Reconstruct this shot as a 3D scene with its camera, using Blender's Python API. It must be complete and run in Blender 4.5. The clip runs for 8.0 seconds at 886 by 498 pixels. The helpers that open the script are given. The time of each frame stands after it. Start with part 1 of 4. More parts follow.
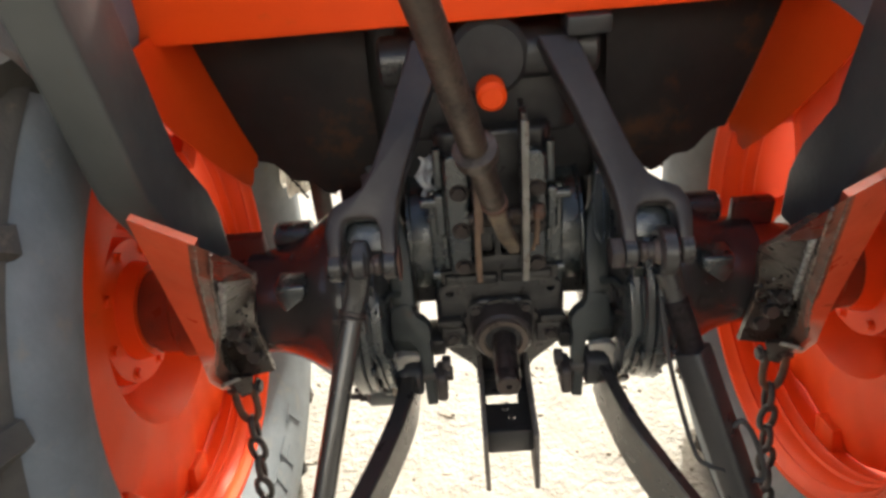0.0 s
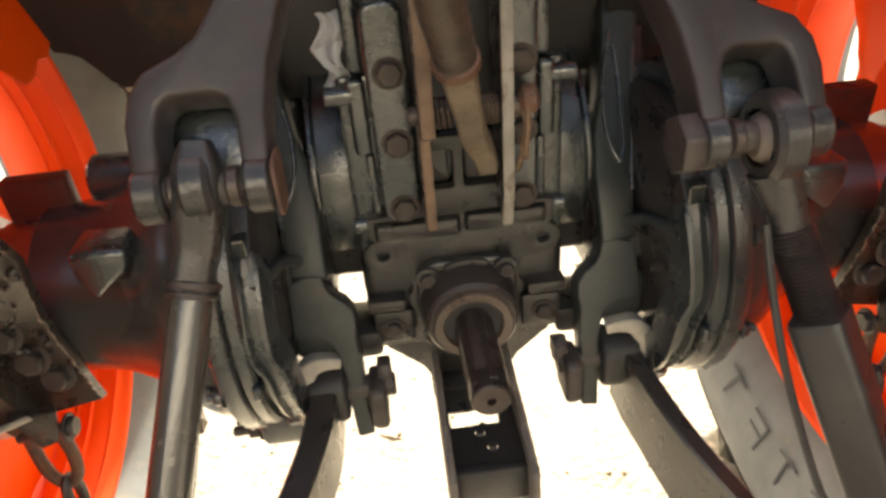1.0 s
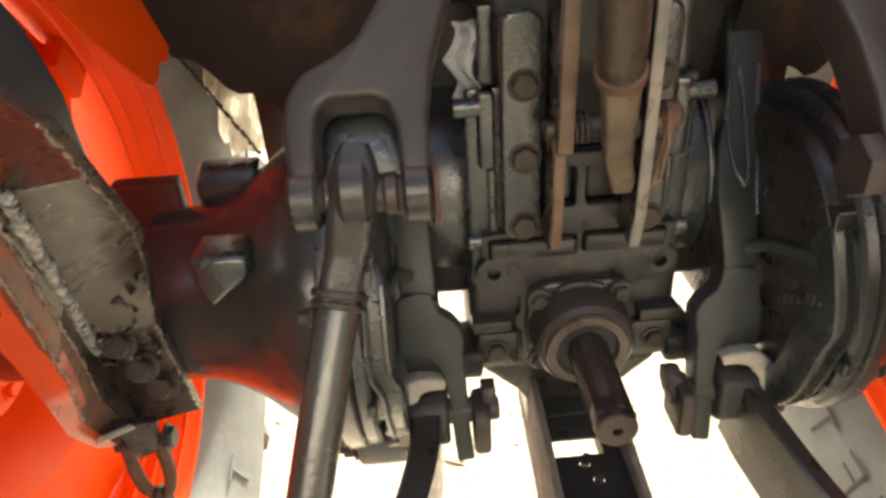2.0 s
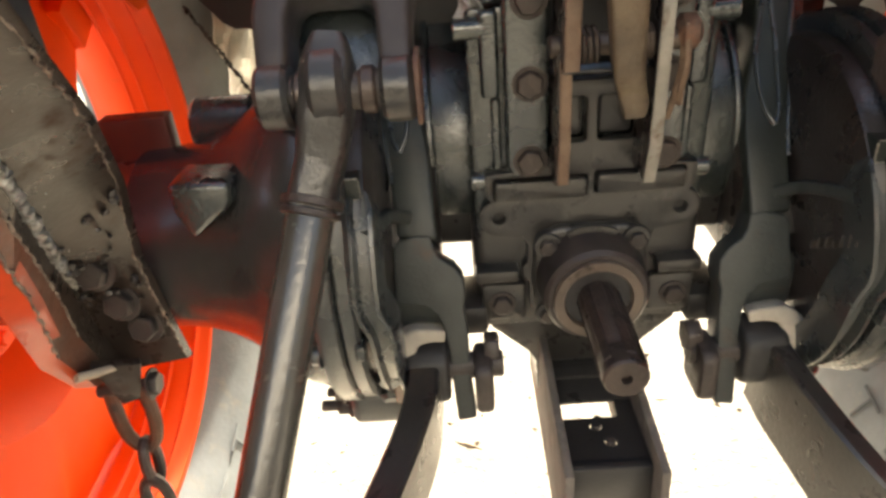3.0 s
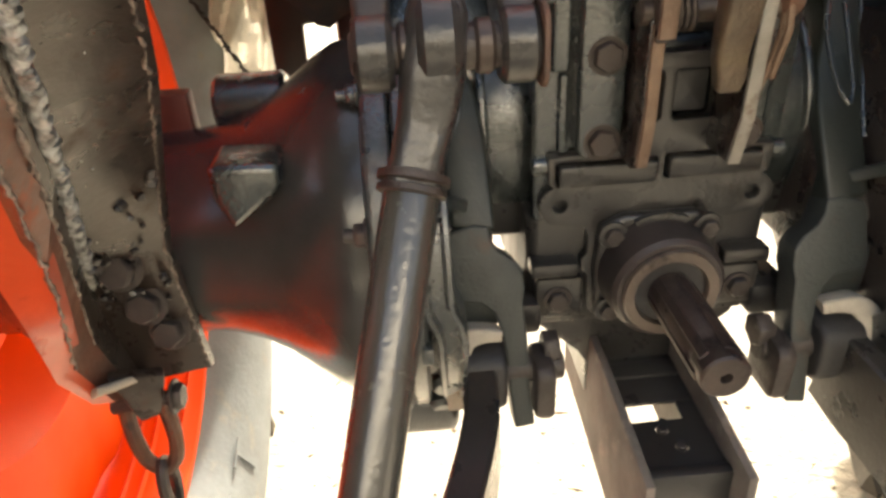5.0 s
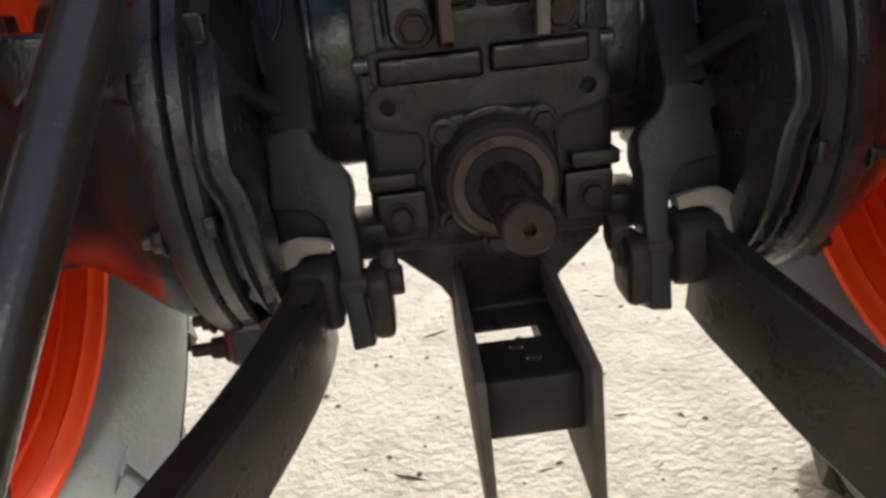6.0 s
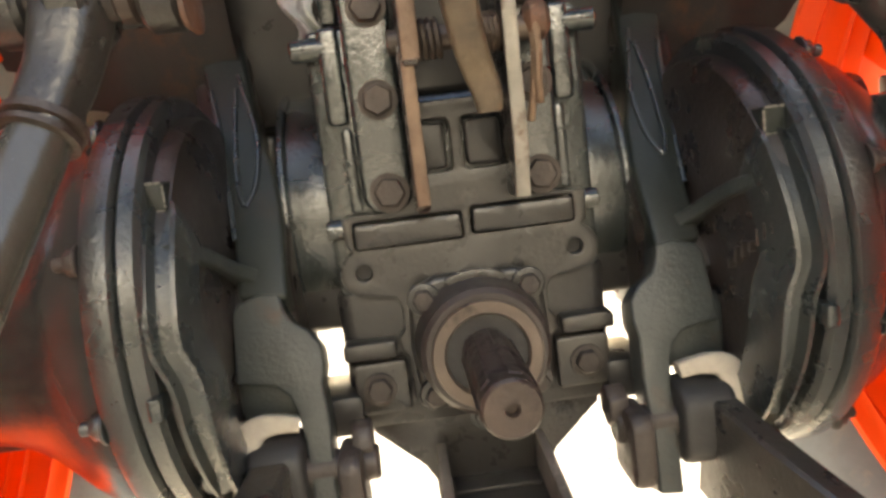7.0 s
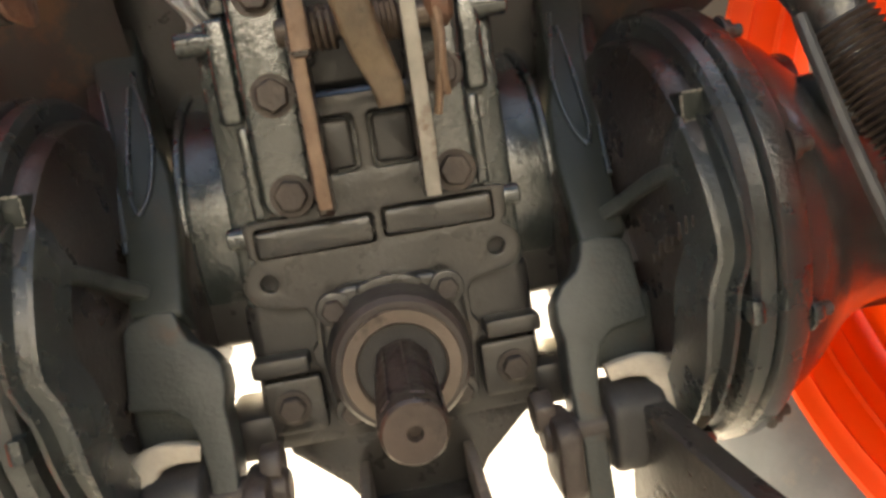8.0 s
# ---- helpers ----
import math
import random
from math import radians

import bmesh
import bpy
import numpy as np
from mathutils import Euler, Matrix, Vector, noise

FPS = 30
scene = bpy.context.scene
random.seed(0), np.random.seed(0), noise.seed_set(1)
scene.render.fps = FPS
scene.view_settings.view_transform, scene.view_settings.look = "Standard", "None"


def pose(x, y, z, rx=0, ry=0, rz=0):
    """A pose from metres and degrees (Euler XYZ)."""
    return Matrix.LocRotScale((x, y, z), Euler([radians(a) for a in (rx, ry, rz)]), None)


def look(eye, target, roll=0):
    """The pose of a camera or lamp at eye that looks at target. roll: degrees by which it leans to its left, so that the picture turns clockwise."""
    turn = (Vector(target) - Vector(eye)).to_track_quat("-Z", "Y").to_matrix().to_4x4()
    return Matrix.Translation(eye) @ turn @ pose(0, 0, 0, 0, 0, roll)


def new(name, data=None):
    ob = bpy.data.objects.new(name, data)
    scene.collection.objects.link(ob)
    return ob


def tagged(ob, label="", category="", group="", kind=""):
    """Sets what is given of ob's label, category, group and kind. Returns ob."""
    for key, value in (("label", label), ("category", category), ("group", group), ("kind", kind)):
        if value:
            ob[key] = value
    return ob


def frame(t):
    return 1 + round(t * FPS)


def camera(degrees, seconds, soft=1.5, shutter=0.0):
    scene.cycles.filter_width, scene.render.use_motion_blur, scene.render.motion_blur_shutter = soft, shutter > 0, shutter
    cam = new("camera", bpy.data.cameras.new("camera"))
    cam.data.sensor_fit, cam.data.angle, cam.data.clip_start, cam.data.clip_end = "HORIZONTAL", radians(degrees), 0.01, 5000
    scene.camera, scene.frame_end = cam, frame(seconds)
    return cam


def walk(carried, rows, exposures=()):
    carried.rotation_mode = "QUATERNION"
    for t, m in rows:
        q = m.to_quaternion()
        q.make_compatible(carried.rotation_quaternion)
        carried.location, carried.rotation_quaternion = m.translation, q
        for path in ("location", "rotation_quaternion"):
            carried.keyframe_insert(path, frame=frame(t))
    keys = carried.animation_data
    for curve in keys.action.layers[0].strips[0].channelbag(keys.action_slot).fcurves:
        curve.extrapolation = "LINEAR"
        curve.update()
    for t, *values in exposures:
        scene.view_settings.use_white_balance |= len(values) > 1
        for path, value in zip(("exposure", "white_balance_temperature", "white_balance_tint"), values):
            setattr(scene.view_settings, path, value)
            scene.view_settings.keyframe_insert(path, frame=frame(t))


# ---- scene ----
cam = camera(65.8, 8.0, soft=3.0)
PATH = [
    (0, (-0.042, -0.891, 1.279), (-0.122, 0.787, 0.194), -5.6),
    (0.5, (-0.044, -0.711, 1.092), (0.012, 0.966, 0.003), -5.7),
    (1, (-0.054, -0.578, 0.996), (0.043, 1.091, -0.102), -5.2),
    (1.5, (-0.091, -0.554, 0.99), (0.018, 1.122, -0.095), -4.2),
    (2, (-0.139, -0.555, 0.985), (-0.106, 1.157, -0.049), -4.2),
    (3.3, (-0.109, -0.545, 0.9), (-0.205, 1.181, -0.106), -5.5),
    (3.5, (-0.115, -0.534, 0.904), (-0.232, 1.187, -0.108), -5.7),
    (4, (-0.189, -0.503, 0.907), (-0.292, 1.22, -0.103), -4.8),
    (4.5, (-0.227, -0.501, 0.903), (-0.269, 1.236, -0.089), -4.5),
    (5, (-0.201, -0.504, 0.878), (-0.127, 1.223, -0.127), -3.4),
    (5.2, (-0.17, -0.508, 0.866), (-0.069, 1.197, -0.174), -4.2),
    (6.3, (-0.051, -0.564, 0.678), (0.013, 1.366, 0.158), -7.1),
    (6.5, (-0.048, -0.553, 0.686), (0.031, 1.403, 0.281), -7.3),
    (7, (-0.044, -0.516, 0.707), (0.05, 1.459, 0.409), -7.1),
    (7.5, (-0.029, -0.496, 0.704), (0.108, 1.475, 0.391), -7.8),
    (8, (-0.002, -0.484, 0.704), (0.181, 1.48, 0.372), -8.9),
]
EXPOSURES = [(0.0, 1.85, 6100, 6), (0.5, 2.15, 7050, 6), (1.0, 2.57, 7250, 6), (3.5, 2.72, 6900, 6), (4.5, 2.8, 6900, 6), (5.2, 2.7, 7050, 6), (6.3, 0.8, 5800, 6), (6.5, 0.8, 5800, 6), (6.7, 1.9, 6650, 6), (7.0, 3.25, 7050, 6), (7.5, 3.25, 7050, 6), (8.0, 3.05, 7100, 6)]
walk(cam, [(t, look(eye, target, roll)) for t, eye, target, roll in PATH], EXPOSURES)

# ---- daylight ----
SUN_ELEVATION, SUN_AZIMUTH = 30.0, 8.0  # degrees; azimuth from ahead (+y), positive to the right
world = bpy.data.worlds.new("sky")
scene.world = world
world.use_nodes = True
sky = world.node_tree.nodes.new("ShaderNodeTexSky")
sky.sky_type = "NISHITA"
sky.sun_disc = False
sky.sun_elevation = radians(SUN_ELEVATION)
sky.sun_rotation = radians(SUN_AZIMUTH)
sky.dust_density = 9.0
world.node_tree.links.new(sky.outputs[0], world.node_tree.nodes["Background"].inputs[0])
world.node_tree.nodes["Background"].inputs[1].default_value = 0.11
sun = new("sun", bpy.data.lights.new("sun", "SUN"))
sun.data.energy, sun.data.angle, sun.data.color = 3.0, radians(2), (1.0, 0.94, 0.85)
sun_way = Vector((math.sin(radians(SUN_AZIMUTH)) * math.cos(radians(SUN_ELEVATION)),
                  math.cos(radians(SUN_AZIMUTH)) * math.cos(radians(SUN_ELEVATION)), math.sin(radians(SUN_ELEVATION))))
sun.rotation_euler = sun_way.to_track_quat("Z", "Y").to_euler()


# ---- materials ----
def material(name, base, other, rough=(0.3, 0.5), metal=0.0, scale=8.0, fine=120.0, bump=0.15, dirt=None, dirt_at=0.6,
             dirt_scale=14.0, dirt_rough=0.8, bump_dist=0.002, coat=0.0, gloss=0.5):
    """Two colours mixed by a broad noise, a fine grain in relief, and dirt in patches."""
    m = bpy.data.materials.new(name)
    m.use_nodes = True
    t = m.node_tree
    n, link = t.nodes, t.links.new
    bsdf = n["Principled BSDF"]
    co = n.new("ShaderNodeTexCoord")
    geo = n.new("ShaderNodeNewGeometry")

    def grain(size, detail, rough_=0.6):
        x = n.new("ShaderNodeTexNoise")
        x.inputs["Scale"].default_value, x.inputs["Detail"].default_value, x.inputs["Roughness"].default_value = size, detail, rough_
        link(geo.outputs["Position"], x.inputs["Vector"])
        return x.outputs["Fac"]

    def mapped(value, a, b, lo=0.0, hi=1.0):
        x = n.new("ShaderNodeMapRange")
        x.inputs[1].default_value, x.inputs[2].default_value, x.inputs[3].default_value, x.inputs[4].default_value = a, b, lo, hi
        link(value, x.inputs[0])
        return x.outputs[0]

    def mix(fac, a, b):
        x = n.new("ShaderNodeMix")
        x.data_type = "RGBA"
        link(fac, x.inputs[0])
        for k, v in ((6, a), (7, b)):
            if isinstance(v, tuple):
                x.inputs[k].default_value = (*v, 1)
            else:
                link(v, x.inputs[k])
        return x.outputs[2]

    broad, small = grain(scale, 5), grain(fine, 3)
    colour = mix(mapped(broad, 0.35, 0.65), base, other)
    roughness = mapped(grain(scale * 2.3, 4), 0.3, 0.7, *rough)
    if dirt:
        where = mapped(grain(dirt_scale, 8, 0.7), dirt_at, dirt_at + 0.12)
        colour = mix(where, colour, dirt)
        r = n.new("ShaderNodeMix")
        link(where, r.inputs[0])
        link(roughness, r.inputs[2])
        r.inputs[3].default_value = dirt_rough
        roughness = r.outputs[0]
    link(colour, bsdf.inputs["Base Color"])
    link(roughness, bsdf.inputs["Roughness"])
    bsdf.inputs["Metallic"].default_value = metal
    bsdf.inputs["Specular IOR Level"].default_value = gloss
    bsdf.inputs["Coat Weight"].default_value = coat
    bsdf.inputs["Coat Roughness"].default_value = 0.06
    bsdf.inputs["Coat IOR"].default_value = 1.6 if coat >= 0.9 else 1.5
    b, b2 = n.new("ShaderNodeBump"), n.new("ShaderNodeBump")
    b.inputs["Strength"].default_value, b.inputs["Distance"].default_value = bump, bump_dist
    b2.inputs["Strength"].default_value, b2.inputs["Distance"].default_value = min(1.0, bump * 2.4), bump_dist
    add = n.new("ShaderNodeMath")
    add.operation = "MULTIPLY_ADD"
    link(broad, add.inputs[0])
    add.inputs[1].default_value = 0.35
    link(small, add.inputs[2])
    link(add.outputs[0], b.inputs["Height"])
    link(add.outputs[0], b2.inputs["Height"])
    link(b.outputs[0], bsdf.inputs["Normal"])
    link(b2.outputs[0], bsdf.inputs["Coat Normal"])
    return m


GREY = material("grey_enamel", (0.026, 0.031, 0.030), (0.017, 0.021, 0.020), (0.14, 0.34), 0.0, 9, 260, 0.20, (0.040, 0.036, 0.031), 0.60, 14, 0.40, coat=1.0)
GREY_DARK = material("dark_grey_enamel", (0.022, 0.026, 0.023), (0.015, 0.018, 0.016), (0.34, 0.52), 0.0, 9, 260, 0.16, (0.030, 0.026, 0.020), 0.60, 14, 0.5, coat=0.08, gloss=0.35)
GREY_CAST = material("rough_grey_cast_iron", (0.034, 0.038, 0.036), (0.022, 0.025, 0.024), (0.20, 0.40), 0.0, 12, 300, 0.22, (0.046, 0.037, 0.031), 0.60, 16, 0.45, coat=0.9)
CAST_DULL = material("dull_grey_cast_iron", (0.042, 0.047, 0.044), (0.028, 0.031, 0.029), (0.35, 0.55), 0.0, 14, 300, 0.30, (0.056, 0.040, 0.030), 0.58, 18, 0.5, coat=0.10, gloss=0.35)
GREY_ARM = material("oily_grey_forging", (0.034, 0.031, 0.028), (0.022, 0.0205, 0.019), (0.22, 0.40), 0.0, 14, 220, 0.22, (0.046, 0.035, 0.027), 0.58, 22, 0.4, coat=0.3, gloss=0.4)
BROWN_ARM = material("dull_brown_forging", (0.046, 0.037, 0.034), (0.030, 0.024, 0.022), (0.30, 0.50), 0.0, 14, 160, 0.16, (0.050, 0.036, 0.028), 0.57, 22, 0.5, coat=0.15, gloss=0.3)
ORANGE = material("orange_paint", (0.89, 0.078, 0.005), (0.84, 0.066, 0.005), (0.4, 0.55), 0.0, 5, 60, 0.06, (0.68, 0.090, 0.012), 0.64, 9, 0.6, coat=0.0, gloss=0.22)
ORANGE_DULL = material("dusty_orange_paint", (0.58, 0.085, 0.030), (0.45, 0.070, 0.028), (0.25, 0.42), 0.0, 9, 120, 0.15, (0.26, 0.085, 0.045), 0.60, 22, coat=0.5)
AXLE_RED = material("dull_red_axle_paint", (0.22, 0.036, 0.018), (0.14, 0.026, 0.015), (0.25, 0.45), 0.0, 7, 90, 0.2, (0.13, 0.035, 0.018), 0.58, 12, coat=0.9)
MAROON = material("dark_maroon_paint", (0.11, 0.020, 0.013), (0.065, 0.016, 0.012), (0.3, 0.5), 0.0, 9, 90, 0.15, (0.06, 0.03, 0.02), 0.56, 18)
RUST = material("rusty_steel", (0.13, 0.058, 0.03), (0.08, 0.045, 0.033), (0.5, 0.8), 0.2, 30, 220, 0.5, (0.05, 0.04, 0.033), 0.55, 40)
TAN_EDGE = material("worn_tan_rust", (0.18, 0.118, 0.076), (0.11, 0.066, 0.042), (0.4, 0.65), 0.1, 40, 220, 0.4, (0.10, 0.06, 0.04), 0.58, 60)
GREASY_TAN = material("greasy_tan_steel", (0.135, 0.100, 0.064), (0.070, 0.052, 0.036), (0.3, 0.5), 0.1, 30, 200, 0.5, (0.05, 0.036, 0.026), 0.56, 40)
RUSTY_BOLT = material("brown_rusty_bolt", (0.042, 0.029, 0.023), (0.027, 0.020, 0.017), (0.35, 0.6), 0.1, 50, 260, 0.5, (0.03, 0.024, 0.02), 0.58, 60)
GREASY = material("greasy_brown_steel", (0.080, 0.056, 0.040), (0.045, 0.034, 0.027), (0.3, 0.55), 0.3, 25, 180, 0.5, (0.035, 0.027, 0.022), 0.53, 30)
RING_BROWN = material("oily_brown_ring", (0.135, 0.102, 0.078), (0.092, 0.070, 0.055), (0.35, 0.55), 0.2, 24, 220, 0.2, (0.050, 0.036, 0.028), 0.58, 30)
STEEL = material("worn_steel", (0.155, 0.122, 0.098), (0.105, 0.080, 0.064), (0.35, 0.55), 0.2, 20, 200, 0.25, (0.08, 0.05, 0.036), 0.58, 30)
WORN_GREY = material("worn_grey_paint", (0.27, 0.25, 0.215), (0.16, 0.145, 0.12), (0.3, 0.55), 0.1, 22, 160, 0.35, (0.10, 0.058, 0.033), 0.54, 30)
SHAFT_STEEL = material("greasy_dark_steel", (0.075, 0.055, 0.045), (0.045, 0.034, 0.029), (0.25, 0.5), 0.4, 25, 180, 0.4, (0.028, 0.022, 0.019), 0.54, 30)
BOLT = material("dull_bolt_steel", (0.060, 0.048, 0.042), (0.036, 0.029, 0.026), (0.35, 0.6), 0.1, 40, 200, 0.4, gloss=0.4)
BLACK = material("plain_black", (0.018, 0.017, 0.017), (0.03, 0.028, 0.027), (0.4, 0.7), 0.0, 20, 150, 0.3)
RUST_ORANGE = material("worn_orange_brown_paint", (0.16, 0.055, 0.030), (0.085, 0.042, 0.028), (0.35, 0.6), 0.0, 18, 160, 0.35, (0.26, 0.055, 0.018), 0.56, 26)
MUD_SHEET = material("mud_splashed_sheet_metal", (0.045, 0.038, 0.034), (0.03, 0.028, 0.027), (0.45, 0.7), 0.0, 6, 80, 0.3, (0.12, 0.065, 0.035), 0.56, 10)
RUBBER = material("dusty_tyre_rubber", (0.185, 0.204, 0.212), (0.138, 0.152, 0.158), (0.7, 0.9), 0.0, 12, 150, 0.3, (0.20, 0.195, 0.175), 0.57, 22)
LETTER_GREY = material("dark_grey_rubber", (0.075, 0.087, 0.093), (0.057, 0.066, 0.071), (0.6, 0.8), 0.0, 12, 150, 0.2, (0.22, 0.22, 0.21), 0.62, 60)
TREAD = material("muddy_tread_rubber", (0.070, 0.062, 0.050), (0.045, 0.040, 0.034), (0.7, 0.9), 0.0, 12, 150, 0.4, (0.13, 0.105, 0.075), 0.58, 22)
# real black paint, and the shade of recesses on gearbox and axle cases
BLACK_PAINT_SHADE = material("black_paint_and_shade", (0.020, 0.019, 0.018), (0.028, 0.026, 0.025), (0.25, 0.5), 0.0, 12, 120, 0.2, (0.055, 0.043, 0.035), 0.60, 20)
PALE_IRON = material("pale_dusty_iron", (0.50, 0.44, 0.35), (0.34, 0.30, 0.24), (0.7, 0.9), 0.0, 30, 160, 0.4, (0.16, 0.13, 0.10), 0.60, 40)
BOUNCE_LIT_IRON = material("dusty_bounce_lit_iron", (0.16, 0.135, 0.115), (0.10, 0.085, 0.072), (0.6, 0.8), 0.0, 16, 160, 0.4, (0.24, 0.20, 0.17), 0.58, 25)
WELD = material("bright_weld_bead", (0.50, 0.50, 0.47), (0.13, 0.125, 0.115), (0.3, 0.5), 0.5, 130, 420, 0.9, (0.07, 0.06, 0.05), 0.60, 120)
CUT_STEEL = material("oxidised_cut_steel", (0.30, 0.25, 0.21), (0.07, 0.055, 0.045), (0.35, 0.6), 0.4, 120, 260, 0.8)
BARE_PLATE = material("rust_brown_plate", (0.040, 0.028, 0.022), (0.026, 0.020, 0.017), (0.22, 0.38), 0.1, 14, 200, 0.12, (0.056, 0.028, 0.018), 0.58, 16, gloss=0.3)
OILY_RUST = material("oil_soaked_rust", (0.034, 0.018, 0.013), (0.020, 0.014, 0.012), (0.18, 0.38), 0.1, 30, 220, 0.35, (0.060, 0.026, 0.014), 0.60, 30, 0.5, coat=0.4)
BLOCKER_DARK = material("dark_light_blocker", (0.07, 0.068, 0.062), (0.05, 0.048, 0.044), (0.8, 0.95), 0.0, 2, 40, 0.3)
REFLECTOR_WHITE = material("white_reflector", (0.80, 0.79, 0.76), (0.70, 0.69, 0.66), (0.8, 0.95), 0.0, 2, 40, 0.3)
GRIT = material("dark_grit", (0.16, 0.13, 0.10), (0.30, 0.25, 0.18), (0.8, 0.95), 0.0, 40, 200, 0.2)
LIGHT_GREY = material("light_grey_enamel", (0.060, 0.055, 0.046), (0.042, 0.038, 0.032), (0.16, 0.30), 0.0, 9, 220, 0.12, (0.066, 0.047, 0.033), 0.60, 18, 0.4, coat=0.6)
GLOSS_GREY = material("glossy_grey_enamel", (0.040, 0.039, 0.037), (0.028, 0.027, 0.026), (0.14, 0.28), 0.0, 9, 260, 0.10, (0.036, 0.026, 0.021), 0.62, 14, 0.35, coat=0.5, gloss=0.3)
BROWN_GREASE = material("oily_brown_iron", (0.024, 0.018, 0.015), (0.031, 0.025, 0.022), (0.2, 0.42), 0.0, 10, 240, 0.25, (0.016, 0.013, 0.012), 0.58, 18, 0.4, coat=0.3)
POST_PAINT = material("faded_black_paint", (0.062, 0.064, 0.058), (0.044, 0.046, 0.042), (0.35, 0.55), 0.0, 6, 90, 0.2, (0.075, 0.065, 0.052), 0.66, 12)
PALE_PLASTIC = material("dirty_pale_plastic", (0.50, 0.47, 0.41), (0.30, 0.275, 0.235), (0.35, 0.55), 0.0, 30, 120, 0.2, (0.10, 0.085, 0.07), 0.60, 26)
WHITE_PLASTIC = material("glossy_white_plastic", (0.85, 0.86, 0.86), (0.75, 0.76, 0.76), (0.15, 0.3), 0.0, 30, 120, 0.2, coat=0.5)
# thin plastic lets light through
tree = PALE_PLASTIC.node_tree
through_light, blend_ = tree.nodes.new("ShaderNodeBsdfTranslucent"), tree.nodes.new("ShaderNodeMixShader")
through_light.inputs["Color"].default_value = (0.75, 0.72, 0.64, 1)
blend_.inputs[0].default_value = 0.25
tree.links.new(tree.nodes["Principled BSDF"].outputs[0], blend_.inputs[1])
tree.links.new(through_light.outputs[0], blend_.inputs[2])
tree.links.new(blend_.outputs[0], tree.nodes["Material Output"].inputs[0])
DUST = material("pale_concrete_ground", (0.40, 0.372, 0.315), (0.29, 0.265, 0.22), (0.85, 0.95), 0.0, 9, 60, 0.8, (0.24, 0.205, 0.155), 0.57, 22, bump_dist=0.01)


# ---- shape helpers ----
def finish(bm, material_, angle=35):
    me = bpy.data.meshes.new("mesh")
    bmesh.ops.recalc_face_normals(bm, faces=bm.faces[:])
    bm.to_mesh(me)
    bm.free()
    me.materials.append(material_)
    for p in me.polygons:
        p.use_smooth = True
    me.set_sharp_from_angle(angle=radians(angle))
    return me


BASE = {}


def thing(name, at, label, category, group=""):
    ob = tagged(new(name), label, category, group)
    ob.location = at
    ob.empty_display_size = 0.05
    BASE[ob] = Vector(at)
    return ob


def part(name, bm, material_, parent, label="", angle=35):
    bmesh.ops.translate(bm, verts=bm.verts[:], vec=-BASE[parent])
    ob = new(name, finish(bm, material_, angle))
    ob.parent = parent
    BASE[ob] = BASE[parent]
    if label:
        tagged(ob, label)
    return ob


def structure(name, bm, material_, label, category):
    return tagged(new(name, finish(bm, material_)), label, category, "", "structure")


def soften(bm, width, steps=2, sharp=30):
    if width:
        edges = [e for e in bm.edges if len(e.link_faces) == 2 and e.calc_face_angle(0) > radians(sharp)]
        bmesh.ops.bevel(bm, geom=edges, offset=width, segments=steps, profile=0.5, affect="EDGES", clamp_overlap=True)
    return bm


def prism(outline, depth, m=None, width=0.003, steps=2, holes=()):
    """An outline (u, v) drawn out by depth along w, softened; m takes (u, v, w) to the world."""
    bm = bmesh.new()
    if sum(a[0] * b[1] - a[1] * b[0] for a, b in zip(outline, outline[1:] + outline[:1])) < 0:
        outline = outline[::-1]
    loops = [[bm.verts.new((u, v, 0)) for u, v in ring_] for ring_ in (outline, *holes)]
    if holes:
        edges = [bm.edges.new((a, b)) for vs in loops for a, b in zip(vs, vs[1:] + vs[:1])]
        bmesh.ops.triangle_fill(bm, use_beauty=True, edges=edges)
        faces_ = bm.faces[:]
    else:
        faces_ = [bm.faces.new(loops[0])]
    r = bmesh.ops.extrude_face_region(bm, geom=faces_, use_keep_orig=True)
    bmesh.ops.translate(bm, verts=[v for v in r["geom"] if isinstance(v, bmesh.types.BMVert)], vec=(0, 0, depth))
    bmesh.ops.recalc_face_normals(bm, faces=bm.faces[:])
    soften(bm, width, steps)
    if m is not None:
        bmesh.ops.transform(bm, matrix=m, verts=bm.verts[:])
    return bm


def axes(origin, u, v, w):
    m = Matrix((Vector(u), Vector(v), Vector(w))).transposed().to_4x4()
    m.translation = Vector(origin)
    return m


XZ = lambda y=0.0: axes((0, y, 0), (1, 0, 0), (0, 0, 1), (0, -1, 0))  # (x, z), drawn out towards the back of the tractor
YZ = lambda x=0.0: axes((x, 0, 0), (0, 1, 0), (0, 0, 1), (1, 0, 0))   # (y, z), drawn out to the right
XY = lambda z=0.0: axes((0, 0, z), (1, 0, 0), (0, 1, 0), (0, 0, 1))   # (x, y), drawn out upwards


def block(lo, hi, width=0.004, steps=2):
    x0, x1 = sorted((lo[0], hi[0]))
    bm = prism([(x0, lo[1]), (x1, lo[1]), (x1, hi[1]), (x0, hi[1])], hi[2] - lo[2], XY(lo[2]), width, steps)
    return bm


def join(*bms):
    out = bmesh.new()
    for b in bms:
        me = bpy.data.meshes.new("tmp")
        b.to_mesh(me)
        b.free()
        out.from_mesh(me)
        bpy.data.meshes.remove(me)
    return out


